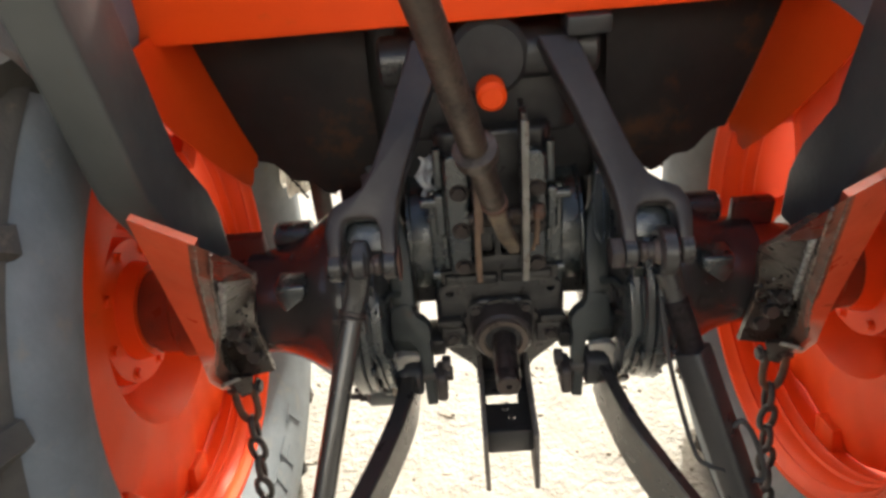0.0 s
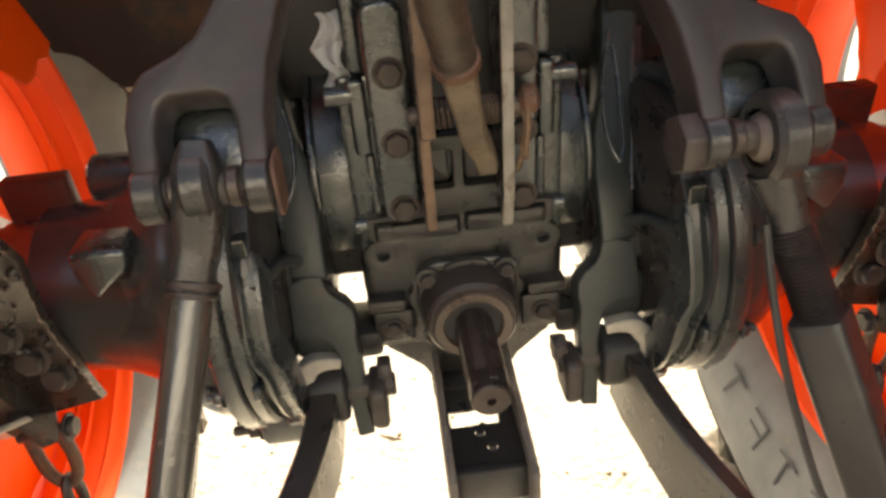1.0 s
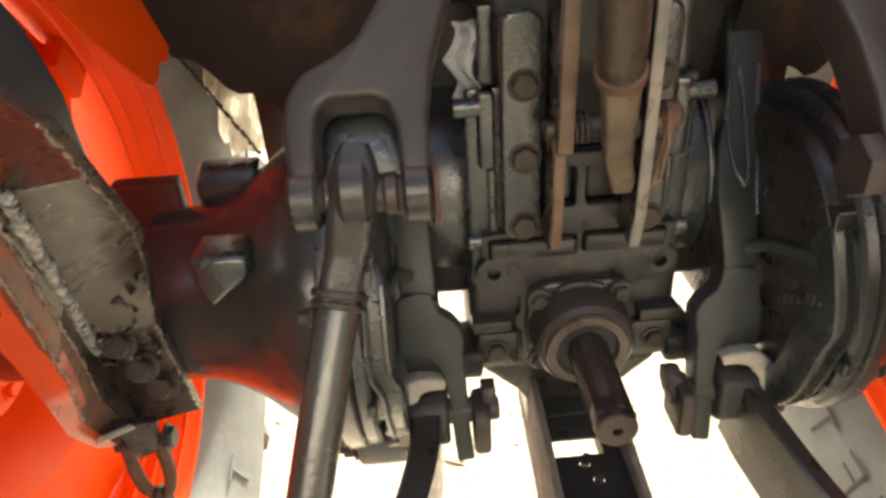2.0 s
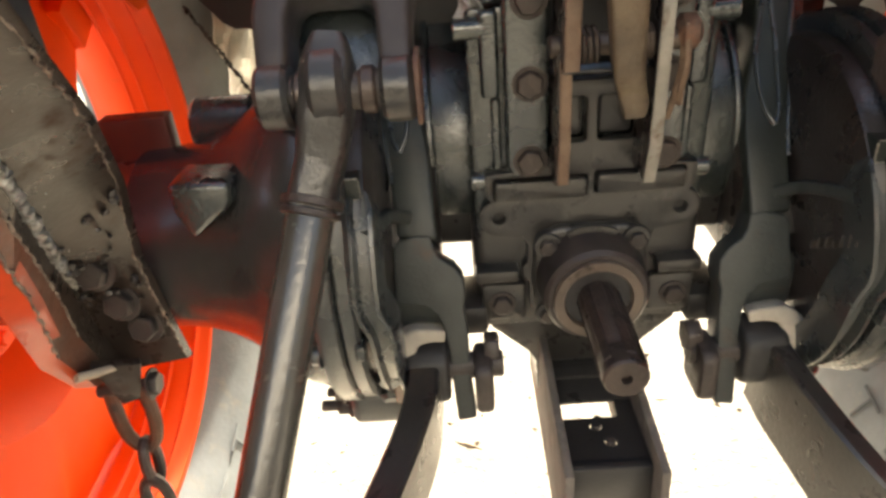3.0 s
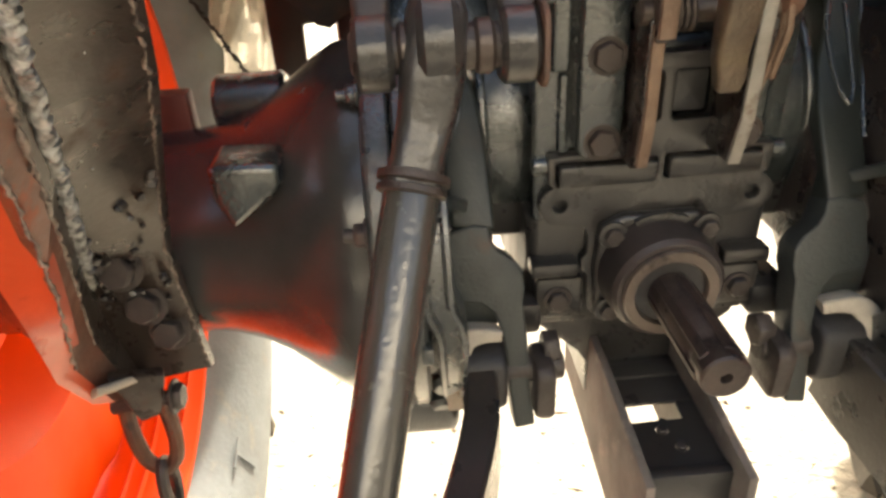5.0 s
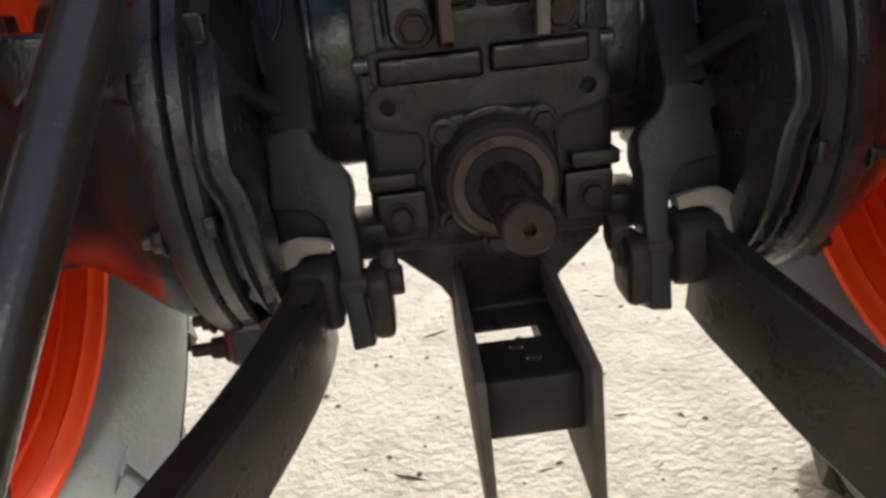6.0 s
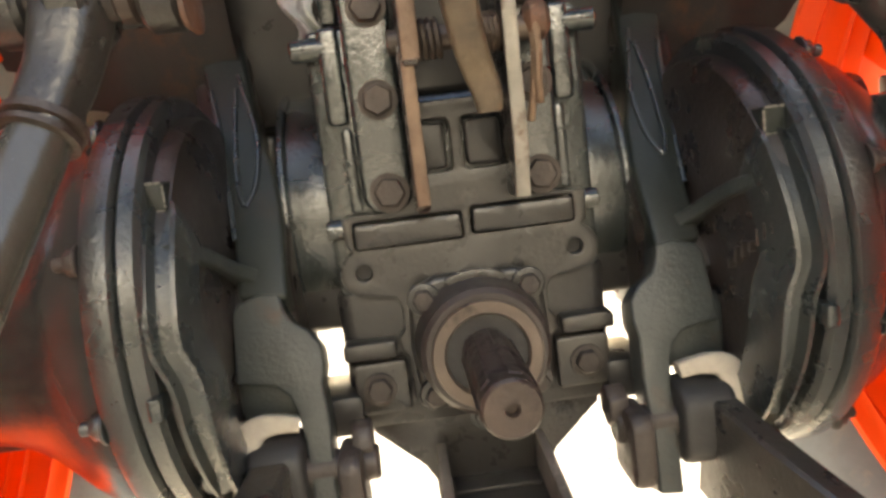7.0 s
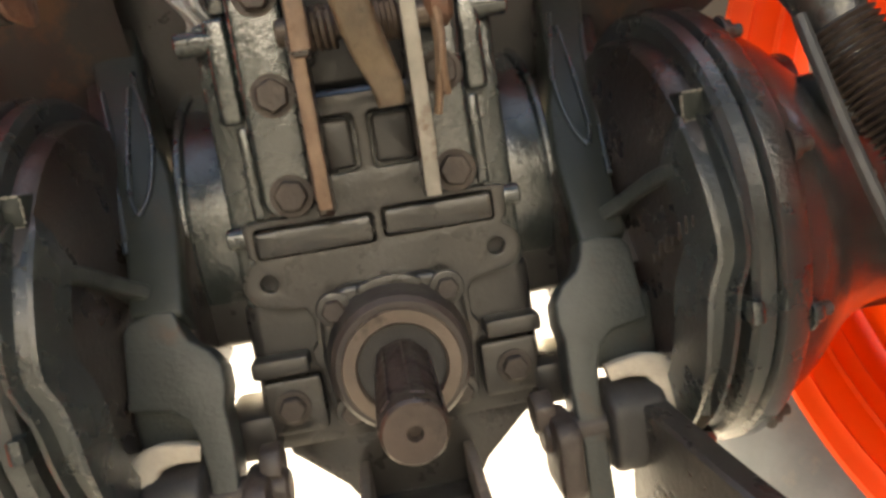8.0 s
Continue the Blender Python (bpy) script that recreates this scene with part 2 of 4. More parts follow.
def turned(profile, origin, way, steps=40, up=(0, 0, 1)):
    """A lathe shape: profile of (along, radius) about the axis from origin along way."""
    w = Vector(way).normalized()
    u = w.orthogonal().normalized()
    v = w.cross(u)
    o = Vector(origin)
    bm = bmesh.new()
    rings = []
    for a, r in profile:
        if r < 1e-6:
            rings.append([bm.verts.new(o + w * a)])
        else:
            rings.append([bm.verts.new(o + w * a + (u * math.cos(k * math.tau / steps) + v * math.sin(k * math.tau / steps)) * r) for k in range(steps)])
    for p, q in zip(rings, rings[1:]):
        for k in range(steps):
            k2 = (k + 1) % steps
            if len(p) == 1 and len(q) == 1:
                continue
            if len(p) == 1:
                bm.faces.new((p[0], q[k2], q[k]))
            elif len(q) == 1:
                bm.faces.new((p[k], p[k2], q[0]))
            else:
                bm.faces.new((p[k], p[k2], q[k2], q[k]))
    if profile[0] != profile[-1]:
        for r in (rings[0], rings[-1]):
            if len(r) > 1:
                bm.faces.new(r)
    return bm


def rod(a, b, r, steps=24, chamfer=0.15):
    a, b = Vector(a), Vector(b)
    n = (b - a).length
    c = min(r * chamfer, n * 0.3)
    return turned([(0, r - c), (c, r), (n - c, r), (n, r - c)], a, b - a, steps)


def sweep(points, section, up=(0, 0, 1), sizes=None, width=0.0, smooth=0):
    """A section (side, up) carried along points."""
    pts = [Vector(p) for p in points]
    if smooth:
        fine = []
        for i in range(len(pts) - 1):
            p0, p1, p2, p3 = pts[max(i - 1, 0)], pts[i], pts[i + 1], pts[min(i + 2, len(pts) - 1)]
            for k in range(smooth):
                t = k / smooth
                fine.append(0.5 * (2 * p1 + (p2 - p0) * t + (2 * p0 - 5 * p1 + 4 * p2 - p3) * t * t + (3 * p1 - p0 - 3 * p2 + p3) * t ** 3))
        if sizes:
            sizes = [sizes[i] + (sizes[i + 1] - sizes[i]) * k / smooth for i in range(len(pts) - 1) for k in range(smooth)] + [sizes[-1]]
        pts = fine + [pts[-1]]
    bm = bmesh.new()
    rings = []
    for i, p in enumerate(pts):
        w = (pts[min(i + 1, len(pts) - 1)] - pts[max(i - 1, 0)]).normalized()
        side = w.cross(Vector(up)).normalized()
        top = side.cross(w).normalized()
        k = sizes[i] if sizes else 1.0
        ku, kv = k if isinstance(k, (tuple, Vector)) else (k, k)
        rings.append([bm.verts.new(p + side * (u * ku) + top * (v * kv)) for u, v in section])
    n = len(section)
    for p, q in zip(rings, rings[1:]):
        for k in range(n):
            bm.faces.new((p[k], p[(k + 1) % n], q[(k + 1) % n], q[k]))
    bm.faces.new(rings[0])
    bm.faces.new(rings[-1])
    bmesh.ops.recalc_face_normals(bm, faces=bm.faces[:])
    soften(bm, width, 2, 50)
    return bm


def circle(r, n=16, cx=0.0, cy=0.0, start=0.0):
    return [(cx + r * math.cos(start + k * math.tau / n), cy + r * math.sin(start + k * math.tau / n)) for k in range(n)]


def rounded(x0, y0, x1, y1, r, n=4):
    out = []
    for cx, cy, a in ((x1 - r, y1 - r, 0), (x0 + r, y1 - r, 90), (x0 + r, y0 + r, 180), (x1 - r, y0 + r, 270)):
        out += [(cx + r * math.cos(radians(a + 90 * k / n)), cy + r * math.sin(radians(a + 90 * k / n))) for k in range(n + 1)]
    return out


def hex_bolt(at, way, r=0.009, h=0.008, washer=True, turn=0.3):
    """Hexagon head on a washer, its head pointing along way."""
    w = Vector(way).normalized()
    u = w.orthogonal().normalized()
    m = axes(at, u, w.cross(u), w)
    head = prism(circle(r, 6, start=turn), h, m, 0.0012, 1)
    if washer:
        return join(head, prism(circle(r * 1.3, 20), 0.0022, m, 0.0006, 1))
    return head


def strip(a_side, b_side, normal_hint, thick):
    """A bent plate between two lines of points, thickened away along the hint."""
    bm = bmesh.new()
    a = [bm.verts.new(p) for p in a_side]
    b = [bm.verts.new(p) for p in b_side]
    for k in range(len(a) - 1):
        bm.faces.new((a[k], a[k + 1], b[k + 1], b[k]))
    bmesh.ops.recalc_face_normals(bm, faces=bm.faces[:])
    bm.normal_update()
    total = sum((f.normal for f in bm.faces), Vector())
    if total.dot(Vector(normal_hint)) > 0:
        bmesh.ops.reverse_faces(bm, faces=bm.faces[:])
    bm.normal_update()
    front = bm.faces[:]
    r = bmesh.ops.extrude_face_region(bm, geom=front, use_keep_orig=True)
    away = Vector(normal_hint).normalized() * thick
    bmesh.ops.translate(bm, verts=[v for v in r["geom"] if isinstance(v, bmesh.types.BMVert)], vec=away)
    return bm


def plate3(points, normal_hint, thick, width=0.002):
    """A flat plate through points in space, drawn out by thick along its normal."""
    pts = [Vector(p) for p in points]
    o = pts[0]
    w = Vector((0, 0, 0))
    for a, b in zip(pts, pts[1:] + pts[:1]):
        w += (a - o).cross(b - o)
    w.normalize()
    if w.dot(Vector(normal_hint)) < 0:
        w = -w
    u = (pts[1] - o)
    u = (u - w * u.dot(w)).normalized()
    v = w.cross(u)
    return prism([((p - o).dot(u), (p - o).dot(v)) for p in pts], thick, axes(o, u, v, w), width, 2)

# ---- the ground ----
bm = bmesh.new()
bmesh.ops.create_grid(bm, x_segments=8, y_segments=8, size=600)
structure("ground", bm, DUST, "pale dusty concrete yard in daylight", "ground")

# unseen walls added to close the back: dark blocks low sky, white feeds reflections
structure("blocker_wall", block((-14.0, -5.6, 0.0), (9.0, -5.3, 2.7), 0.0), BLOCKER_DARK, "unseen dark wall added behind the yard to block low sky", "wall")
structure("reflector_wall", block((-6.0, -9.6, 0.0), (6.0, -9.3, 7.0), 0.0), REFLECTOR_WHITE, "unseen white wall added beyond the yard as a reflector", "wall")

AXLE_Y, AXLE_Z = 0.03, 0.605
NECK_Z = 0.650
CLAMP = (0.376, 0.440, 0.045, 0.720)  # inner and outer side, back face, top
PTO_Z = 0.56

# ---- gearbox: case, cover, power take-off ----
gearbox = thing("gearbox", (0, 0.2, 0.5), "dark grey painted tractor rear gearbox with power take-off", "gearbox")
case = part("case", prism(rounded(-0.098, 0.016, 0.098, 0.60, 0.030, 8), 0.16, XY(0.588), 0.010, 3), GREY, gearbox)
# set-back upper and lower case: recess shade is put into the black colour
part("upper_case", prism(rounded(-0.086, 0.020, 0.086, 0.50, 0.020, 5), 0.14, XY(0.745), 0.008, 3), BLACK_PAINT_SHADE, gearbox)
part("lower_case", prism(rounded(-0.106, 0.006, 0.106, 0.40, 0.012, 3), 0.11, XY(0.492), 0.006, 2), BLACK_PAINT_SHADE, gearbox)
part("sump", prism([(-0.094, 0.505), (0.094, 0.505), (0.092, 0.486), (0.085, 0.480), (0.055, 0.452), (0.047, 0.438), (0.046, 0.40), (-0.046, 0.40), (-0.047, 0.438), (-0.055, 0.452), (-0.085, 0.480), (-0.092, 0.486)],
                   0.19, XZ(0.20), 0.003), GREY_ARM, gearbox)
part("drain_plug", hex_bolt((0.0, 0.006, 0.492), (0, -1, 0), 0.011, 0.008, True), GREY_CAST, gearbox)
for s in (-1, 1):
    part("corner_pad", prism(rounded(s * 0.072 - 0.030, 0.60, s * 0.072 + 0.030, 0.80, 0.006), 0.012, XZ(0.018), 0.004, 2), GREY, gearbox)
    part("side_block", block((s * 0.095, -0.012, 0.494), (s * 0.132, 0.052, 0.527), 0.006), BLACK_PAINT_SHADE, gearbox)
    part("side_wall", block((s * 0.096, 0.044, 0.566), (s * 0.150, 0.13, 0.67), 0.008, 3), BLACK_PAINT_SHADE, gearbox)

cover_outline = [(-0.046, 0.740), (-0.046, 0.664), (-0.0925, 0.662), (-0.0915, 0.640)]
cover_outline += [(-0.081 + 0.018 * math.cos(radians(a)), 0.619 + 0.018 * math.sin(radians(a))) for a in range(110, 271, 20)]
cover_outline += [(-0.060, 0.598), (-0.056, 0.590), (-0.056, 0.572), (-0.061, 0.566), (-0.061, 0.556), (-0.055, 0.550), (-0.054, 0.515), (-0.046, 0.506)]
cover_outline += [(-x, z) for x, z in reversed(cover_outline)]
cover = part("cover", prism(cover_outline, 0.014, XZ(0.008), 0.0022, 2, [circle(0.0062, 18, x, 0.619) for x in (-0.081, 0.081)] + [rounded(x - 0.0165, 0.687, x + 0.0165, 0.727, 0.004) for x in (-0.021, 0.021)] + [rounded(0.0035, 0.6385, 0.0825, 0.6595, 0.003), rounded(-0.0855, 0.6365, -0.0025, 0.6575, 0.003)]), GREY_ARM, gearbox, "flat cover plate with two drilled ears")
for s in (-1, 1):
    # black disc down each ear hole paints the shade inside it
    part("ear_hole", turned([(0, 0.0075), (0.004, 0.0075)], (s * 0.081, 0.008, 0.619), (0, -1, 0), 20), BLACK, cover, "bolt hole, its inner shade put into a black floor")
    part("rib", prism(rounded(0.0050, 0.6400, 0.0810, 0.6580, 0.003) if s > 0 else rounded(-0.0840, 0.6380, -0.0040, 0.6560, 0.003), 0.019, XZ(0.006), 0.003), GREY_ARM, cover)
    # pads blacker than the cover, to paint in the shade of their recess
    part("window_pad", prism(rounded(s * 0.021 - 0.0135, 0.690, s * 0.021 + 0.0135, 0.724, 0.004), 0.010, XZ(0.014), 0.0025, 2), BLACK_PAINT_SHADE, cover)
    part("pad", prism(rounded(s * 0.079 - 0.021, 0.508, s * 0.079 + 0.021, 0.549, 0.004), 0.012, XZ(0.004), 0.003), GREY_ARM, gearbox)
    part("pad_bolt", hex_bolt((s * 0.081, -0.0085, 0.529), (0, -1, 0), 0.010, 0.008), BOLT, gearbox)
    part("side_boss", rod((s * 0.084, 0.004, 0.653), (s * 0.104, 0.004, 0.653), 0.008), GREY, gearbox)
    part("shelf", block((s * 0.064, -0.012, 0.553), (s * 0.105, 0.01, 0.566), 0.003), GREY_ARM, gearbox)

flange = part("flange", prism([(-0.050, 0.603), (-0.030, 0.612), (0.030, 0.612), (0.050, 0.603), (0.053, 0.56), (0.049, 0.517), (0.03, 0.508), (-0.03, 0.508), (-0.049, 0.517), (-0.053, 0.56)],
                              0.012, XZ(-0.0065), 0.005, 3), GREY_ARM, gearbox)
for x, z in ((-0.0395, 0.597), (0.0395, 0.599), (-0.039, 0.523), (0.039, 0.523)):
    part("bolt_boss", prism(circle(0.0125, 20, x, z), 0.005, XZ(-0.0185), 0.002), GREY_ARM, flange)
    part("bolt", hex_bolt((x, -0.024, z), (0, -1, 0), 0.0085, 0.005, False), BOLT, flange)
arch = [(0.050 * math.cos(radians(a)), PTO_Z + 0.055 * math.sin(radians(a))) for a in range(62, 119, 7)]
arch += [(0.038 * math.cos(radians(a)), PTO_Z + 0.046 * math.sin(radians(a))) for a in range(118, 61, -7)]
part("arched_lip", prism(arch, 0.006, XZ(-0.0185), 0.0015), GREY_ARM, flange)
part("neck", turned([(0.0, 0.050), (0.018, 0.048), (0.032, 0.0465), (0.036, 0.043), (0.036, 0.032), (0.004, 0.032)], (0, -0.0185, PTO_Z), (0, -1, 0), 48), BROWN_ARM, gearbox)
# black liner added in the neck, coloured for the dark inside the bore
part("seal", turned([(0.036, 0.0316), (0.033, 0.0285), (0.028, 0.0275), (0.026, 0.020), (0.006, 0.019)], (0, -0.0185, PTO_Z), (0, -1, 0), 40), BLACK, gearbox, "black bore liner, the bore's shade put into its colour")
part("seal_ring", turned([(0, 0.0385), (0.004, 0.0395), (0.0065, 0.0385), (0.0065, 0.0305), (0.004, 0.0290), (0, 0.0290), (0, 0.0385)], (0, -0.0535, PTO_Z), (0, -1, 0), 48), RING_BROWN, gearbox, "brown bare metal seal ring")
shaft_profile = [(0, 0.0255), (0.030, 0.0255), (0.032, 0.0178), (0.110, 0.0178), (0.112, 0.0165), (0.118, 0.0165), (0.120, 0.0178), (0.1385, 0.0178), (0.1405, 0.0162), (0.1405, 0.0045), (0.134, 0.0040), (0.134, 0.0)]
shaft = part("power_shaft", turned(shaft_profile, (0, -0.0215, PTO_Z), (0, -1, 0), 36), SHAFT_STEEL, gearbox, "greasy brown splined output shaft")
for k in range(6):
    a = math.tau * (k + 0.25) / 6
    bm = block((-0.0042, -0.152, 0.0172), (0.0042, -0.056, 0.0188), 0.0008, 1)
    bmesh.ops.transform(bm, matrix=Matrix.Translation((0, 0, PTO_Z)) @ Matrix.Rotation(a, 4, "Y"), verts=bm.verts[:])
    part("spline", bm, SHAFT_STEEL, shaft)

# ---- axle housings ----
def lean(y0, z0, k):
    """Plates drawn as (x, z) on a plane that leans forward by k for each metre upwards."""
    n = math.hypot(1.0, k)
    return axes((0, y0 - k * z0, 0), (1, 0, 0), (0, k, 1), (0, -1 / n, k / n))


for s in (-1, 1):
    X = lambda x: s * x
    axle = thing("axle_housing", (X(0.20), AXLE_Y, AXLE_Z), "dark grey glossy cast axle housing with bolted flanges", "axle housing", "axle housings")
    o = (0, AXLE_Y, AXLE_Z)
    way = (s, 0, 0)
    g = -0.003 if s < 0 else 0.0  # the two castings differ a little
    part("brake_case", turned([(0.176, 0.004), (0.178, 0.050), (0.180, 0.085), (0.182, 0.115), (0.184, 0.132), (0.187, 0.143), (0.192, 0.146), (0.203, 0.147)], o, way, 64), BROWN_GREASE, axle, "brown oil-stained brake case")
    part("inner_flange", turned([(0.2015 + g, 0.140), (0.2015 + g, 0.158), (0.2045 + g, 0.1622), (0.2130 + g, 0.1628), (0.2150 + g, 0.1612), (0.2155 + g, 0.150)], o, way, 96), GREY_CAST, axle)
    part("outer_flange", turned([(0.2160 + g, 0.150), (0.2162 + g, 0.1618), (0.2185 + g, 0.1650), (0.231 + g, 0.1655), (0.2345 + g, 0.1635), (0.236 + g, 0.159), (0.236 + g, 0.148)], o, way, 96), GREY_CAST, axle)
    part("trumpet", turned([(0.232, 0.152), (0.242, 0.1515), (0.256, 0.148), (0.272, 0.139), (0.290, 0.125), (0.310, 0.110), (0.332, 0.098), (0.355, 0.090), (0.375, 0.087), (0.40, 0.086)], o, way, 64), GLOSS_GREY, axle)
    part("cast_rib", sweep([(X(0.150), 0.000, 0.622), (X(0.158), -0.008, 0.627), (X(0.165), -0.014, 0.632), (X(0.171), -0.021, 0.637), (X(0.1760), -0.034, 0.644), (X(0.1785), -0.062, 0.654), (X(0.182), -0.085, 0.660), (X(0.186), -0.104, 0.664)], rounded(-0.0055, -0.030, 0.0055, 0.003, 0.0025, 3), up=(X(-0.8), -0.55, 0.2), sizes=[0.9, 1.0, 1.0, 1.0, 1.0, 1.0, 1.0, 0.9], smooth=4), CAST_DULL, axle, "", 60)
    # walls added to fill the gap, its shade put into their dark colour
    part("inner_wall", block((X(0.150), 0.140, 0.545), (X(0.200), 0.21, 0.74), 0.012, 3), BLACK_PAINT_SHADE, axle)
    part("lower_wall", prism([(-0.004, 0.545), (-0.002, 0.632), (0.060, 0.70), (0.10, 0.70), (0.10, 0.545)], 0.042, YZ(X(0.157) - 0.021), 0.008, 3), BROWN_GREASE, axle)
    bulge = [(0.170 + 0.138 * math.cos(radians(a)), NECK_Z + 0.120 * math.sin(radians(a))) for a in range(232, 76, -3)] + [(0.20, 0.556)]
    part("side_bulge", prism(bulge, 0.044, YZ(X(0.116) - 0.022), 0.005, 3), GREY, axle, "", 70)
    part("bulge_seam", prism([(0.170 + 0.1415 * math.cos(radians(a)), NECK_Z + 0.1235 * math.sin(radians(a))) for a in range(232, 100, -3)] + [(0.20, 0.70), (0.20, 0.60)], 0.007, YZ(X(0.139) - 0.0035), 0.002, 2), GREY, axle, "", 70)
    part("clamp_plate", block((X(CLAMP[0]), CLAMP[2], 0.50), (X(CLAMP[1]), CLAMP[2] + 0.022, CLAMP[3]), 0.003), MAROON, axle, "dark maroon clamp plate")
    part("axle_tube", turned([(0.40, 0.078), (0.442, 0.076), (0.446, 0.070), (0.470, 0.070), (0.474, 0.084), (0.520, 0.084), (0.528, 0.076), (0.565, 0.074), (0.569, 0.066), (0.660, 0.066)], o, way, 48), AXLE_RED, axle, "dull red painted axle tube")
    # bolts round the outer flange
    for k in range(9):
        a = radians(167 - 36 * k + 72)
        p = Vector((X(0.235 + g), AXLE_Y + 0.1565 * math.cos(a), AXLE_Z - 0.1565 * math.sin(a)))
        part("flange_bolt", join(hex_bolt(p, (s, 0, 0), 0.0085, 0.009, True, 0.4 * k), rod(p, p + Vector((s * 0.016, 0, 0)), 0.0045, 12)), BOLT if k % 2 else GREY_CAST, axle)
    # bolted rib with two ridges down the back of the brake case
    rib_path = []
    for k in range(23):
        a = radians(37 - 112 * k / 22)
        kink = 1 / (1 + math.exp((math.degrees(a) + 2) / 1.6))
        r = 0.1445 + 0.0100 * min(1.0, k / 6) - 0.006 * max(0.0, (k - 15) / 7)
        rib_path.append((X(0.1915 + g * 0.5 - 0.0085 * kink), AXLE_Y - r * math.cos(a), AXLE_Z + r * math.sin(a)))
    part("flange_rib", sweep(rib_path, [(-0.0125, -0.030), (0.0125, -0.030), (0.0112, 0.0010), (0.0098, 0.0058), (0.0068, 0.0062), (0.0044, -0.0020), (-0.0044, -0.0020), (-0.0068, 0.0062), (-0.0098, 0.0058), (-0.0112, 0.0010)],
                             up=(0, -1, 0), sizes=[Vector((0.6, 0.45))] + [Vector((1.0 - 0.28 * max(0.0, min(1.0, (k - 10) / 6)), 1.0)) for k in range(1, 23)], smooth=2), GREY_CAST, axle, "", 30)
    lug_block = part("square_lug", prism(rounded(X(0.1965) - 0.0085, 0.688, X(0.1965) + 0.0085, 0.706, 0.002), 0.030, XZ(-0.060), 0.002), GREY_DARK, axle, "small square lug with chipped edges")
    chips = random.Random(5 + s)
    for u0, v0, u1, v1 in ((-0.0075, 0.6885, 0.0075, 0.6885), (-0.0075, 0.7055, 0.0075, 0.7055), (-0.0082, 0.690, -0.0082, 0.704), (0.0082, 0.690, 0.0082, 0.704)):
        edge = [(X(0.1965) + u0 + (u1 - u0) * k / 14, -0.0896, v0 + (v1 - v0) * k / 14) for k in range(15)]
        part("chipped_edge", sweep(edge, circle(0.0010, 6), up=(0, 1, 0), sizes=[0.15 + 1.1 * chips.random() for _ in edge]), WORN_GREY, lug_block, "paint chipped off to pale metal")
    part("small_boss", block((X(0.1955), -0.137, 0.572), (X(0.2035), -0.10, 0.586), 0.002), GREY, axle)
    part("rib_foot", join(turned([(0, 0.013), (0.010, 0.013), (0.014, 0.009)], (X(0.187), -0.080, 0.515), (0, -0.9, -0.3), 20), turned([(0, 0.012), (0.010, 0.012), (0.014, 0.008)], (X(0.190), -0.058, 0.475), (0, -0.9, -0.4), 20)), GREY_CAST, axle)
    if s < 0:
        part("lower_pad", block((X(0.176), -0.070, 0.438), (X(0.232), 0.03, 0.480), 0.010, 3), GREY_CAST, axle)
        part("pad_bolt", join(hex_bolt((X(0.232), -0.052, 0.452), (s, 0, 0), 0.010, 0.014), rod((X(0.232), -0.052, 0.452), (X(0.262), -0.052, 0.452), 0.0055)), BOLT, axle)
    # wedge boss on the trumpet
    wedge = [(X(0.288), 0.705), (X(0.336), 0.707), (X(0.336), 0.682), (X(0.326), 0.657), (X(0.290), 0.685)]
    part("boss", prism(wedge, 0.045, XZ(-0.035), 0.006, 3), GREY, axle)
    part("top_boss", rod((X(0.30), 0.075, 0.70), (X(0.36), 0.075, 0.70), 0.026), GREY, axle)
    # leaning strut with a pointed hollow between gearbox and drum
    strut = [(X(0.137), 0.612), (X(0.173), 0.616), (X(0.176), 0.660), (X(0.181), 0.690), (X(0.190), 0.745), (X(0.205), 0.800), (X(0.215), 0.880), (X(0.178), 0.880), (X(0.166), 0.800), (X(0.156), 0.738), (X(0.144), 0.708), (X(0.139), 0.676)]
    leaning = lean(-0.008, 0.635, 0.72)
    part("strut", prism(strut, 0.050, leaning @ pose(0, 0, -0.050), 0.004, 3), GREY_DARK, axle)
    backing = [(X(0.150), 0.60), (X(0.188), 0.60), (X(0.200), 0.70), (X(0.215), 0.80), (X(0.22), 0.88), (X(0.17), 0.88)]
    part("strut_wall", prism(backing, 0.030, leaning @ pose(0, 0, -0.042), 0.004, 2), BROWN_GREASE, axle)
    for ridge in ([(0.166, 0.678), (0.159, 0.691), (0.156, 0.712), (0.157, 0.735), (0.164, 0.760), (0.172, 0.788)], [(0.167, 0.679), (0.1715, 0.690), (0.1735, 0.712), (0.1745, 0.742), (0.174, 0.775)], [(0.1745, 0.655), (0.178, 0.680), (0.183, 0.706), (0.187, 0.740), (0.195, 0.775)]):
        line = [leaning @ Vector((X(x), z, 0.0)) for x, z in ridge]
        part("ridge", sweep(line, circle(0.0024, 10), up=(0, 1, 0), smooth=4), GREY_CAST, axle)
    # filler behind the strut, near black for the shade in there
    part("upper_case", prism(rounded(0.150, 0.60, 0.34, 0.90, 0.03, 4), 0.110, YZ(X(0.205) - 0.055), 0.010), BLACK_PAINT_SHADE, axle)
    # lug for the lower link, leaning back towards its foot
    lug = [(0.137, 0.616), (0.150, 0.6175), (0.167, 0.613), (0.1715, 0.606), (0.1725, 0.574), (0.1735, 0.558), (0.146, 0.554), (0.1365, 0.546), (0.1315, 0.534), (0.1285, 0.515), (0.1265, 0.480), (0.1240, 0.447), (0.1065, 0.449), (0.1095, 0.485), (0.1095, 0.525), (0.1120, 0.552),
           (0.1095, 0.564), (0.1105, 0.578), (0.118, 0.588), (0.130, 0.596), (0.1345, 0.604)]
    if s < 0:
        lug = [(x + 0.006, z) for x, z in lug]
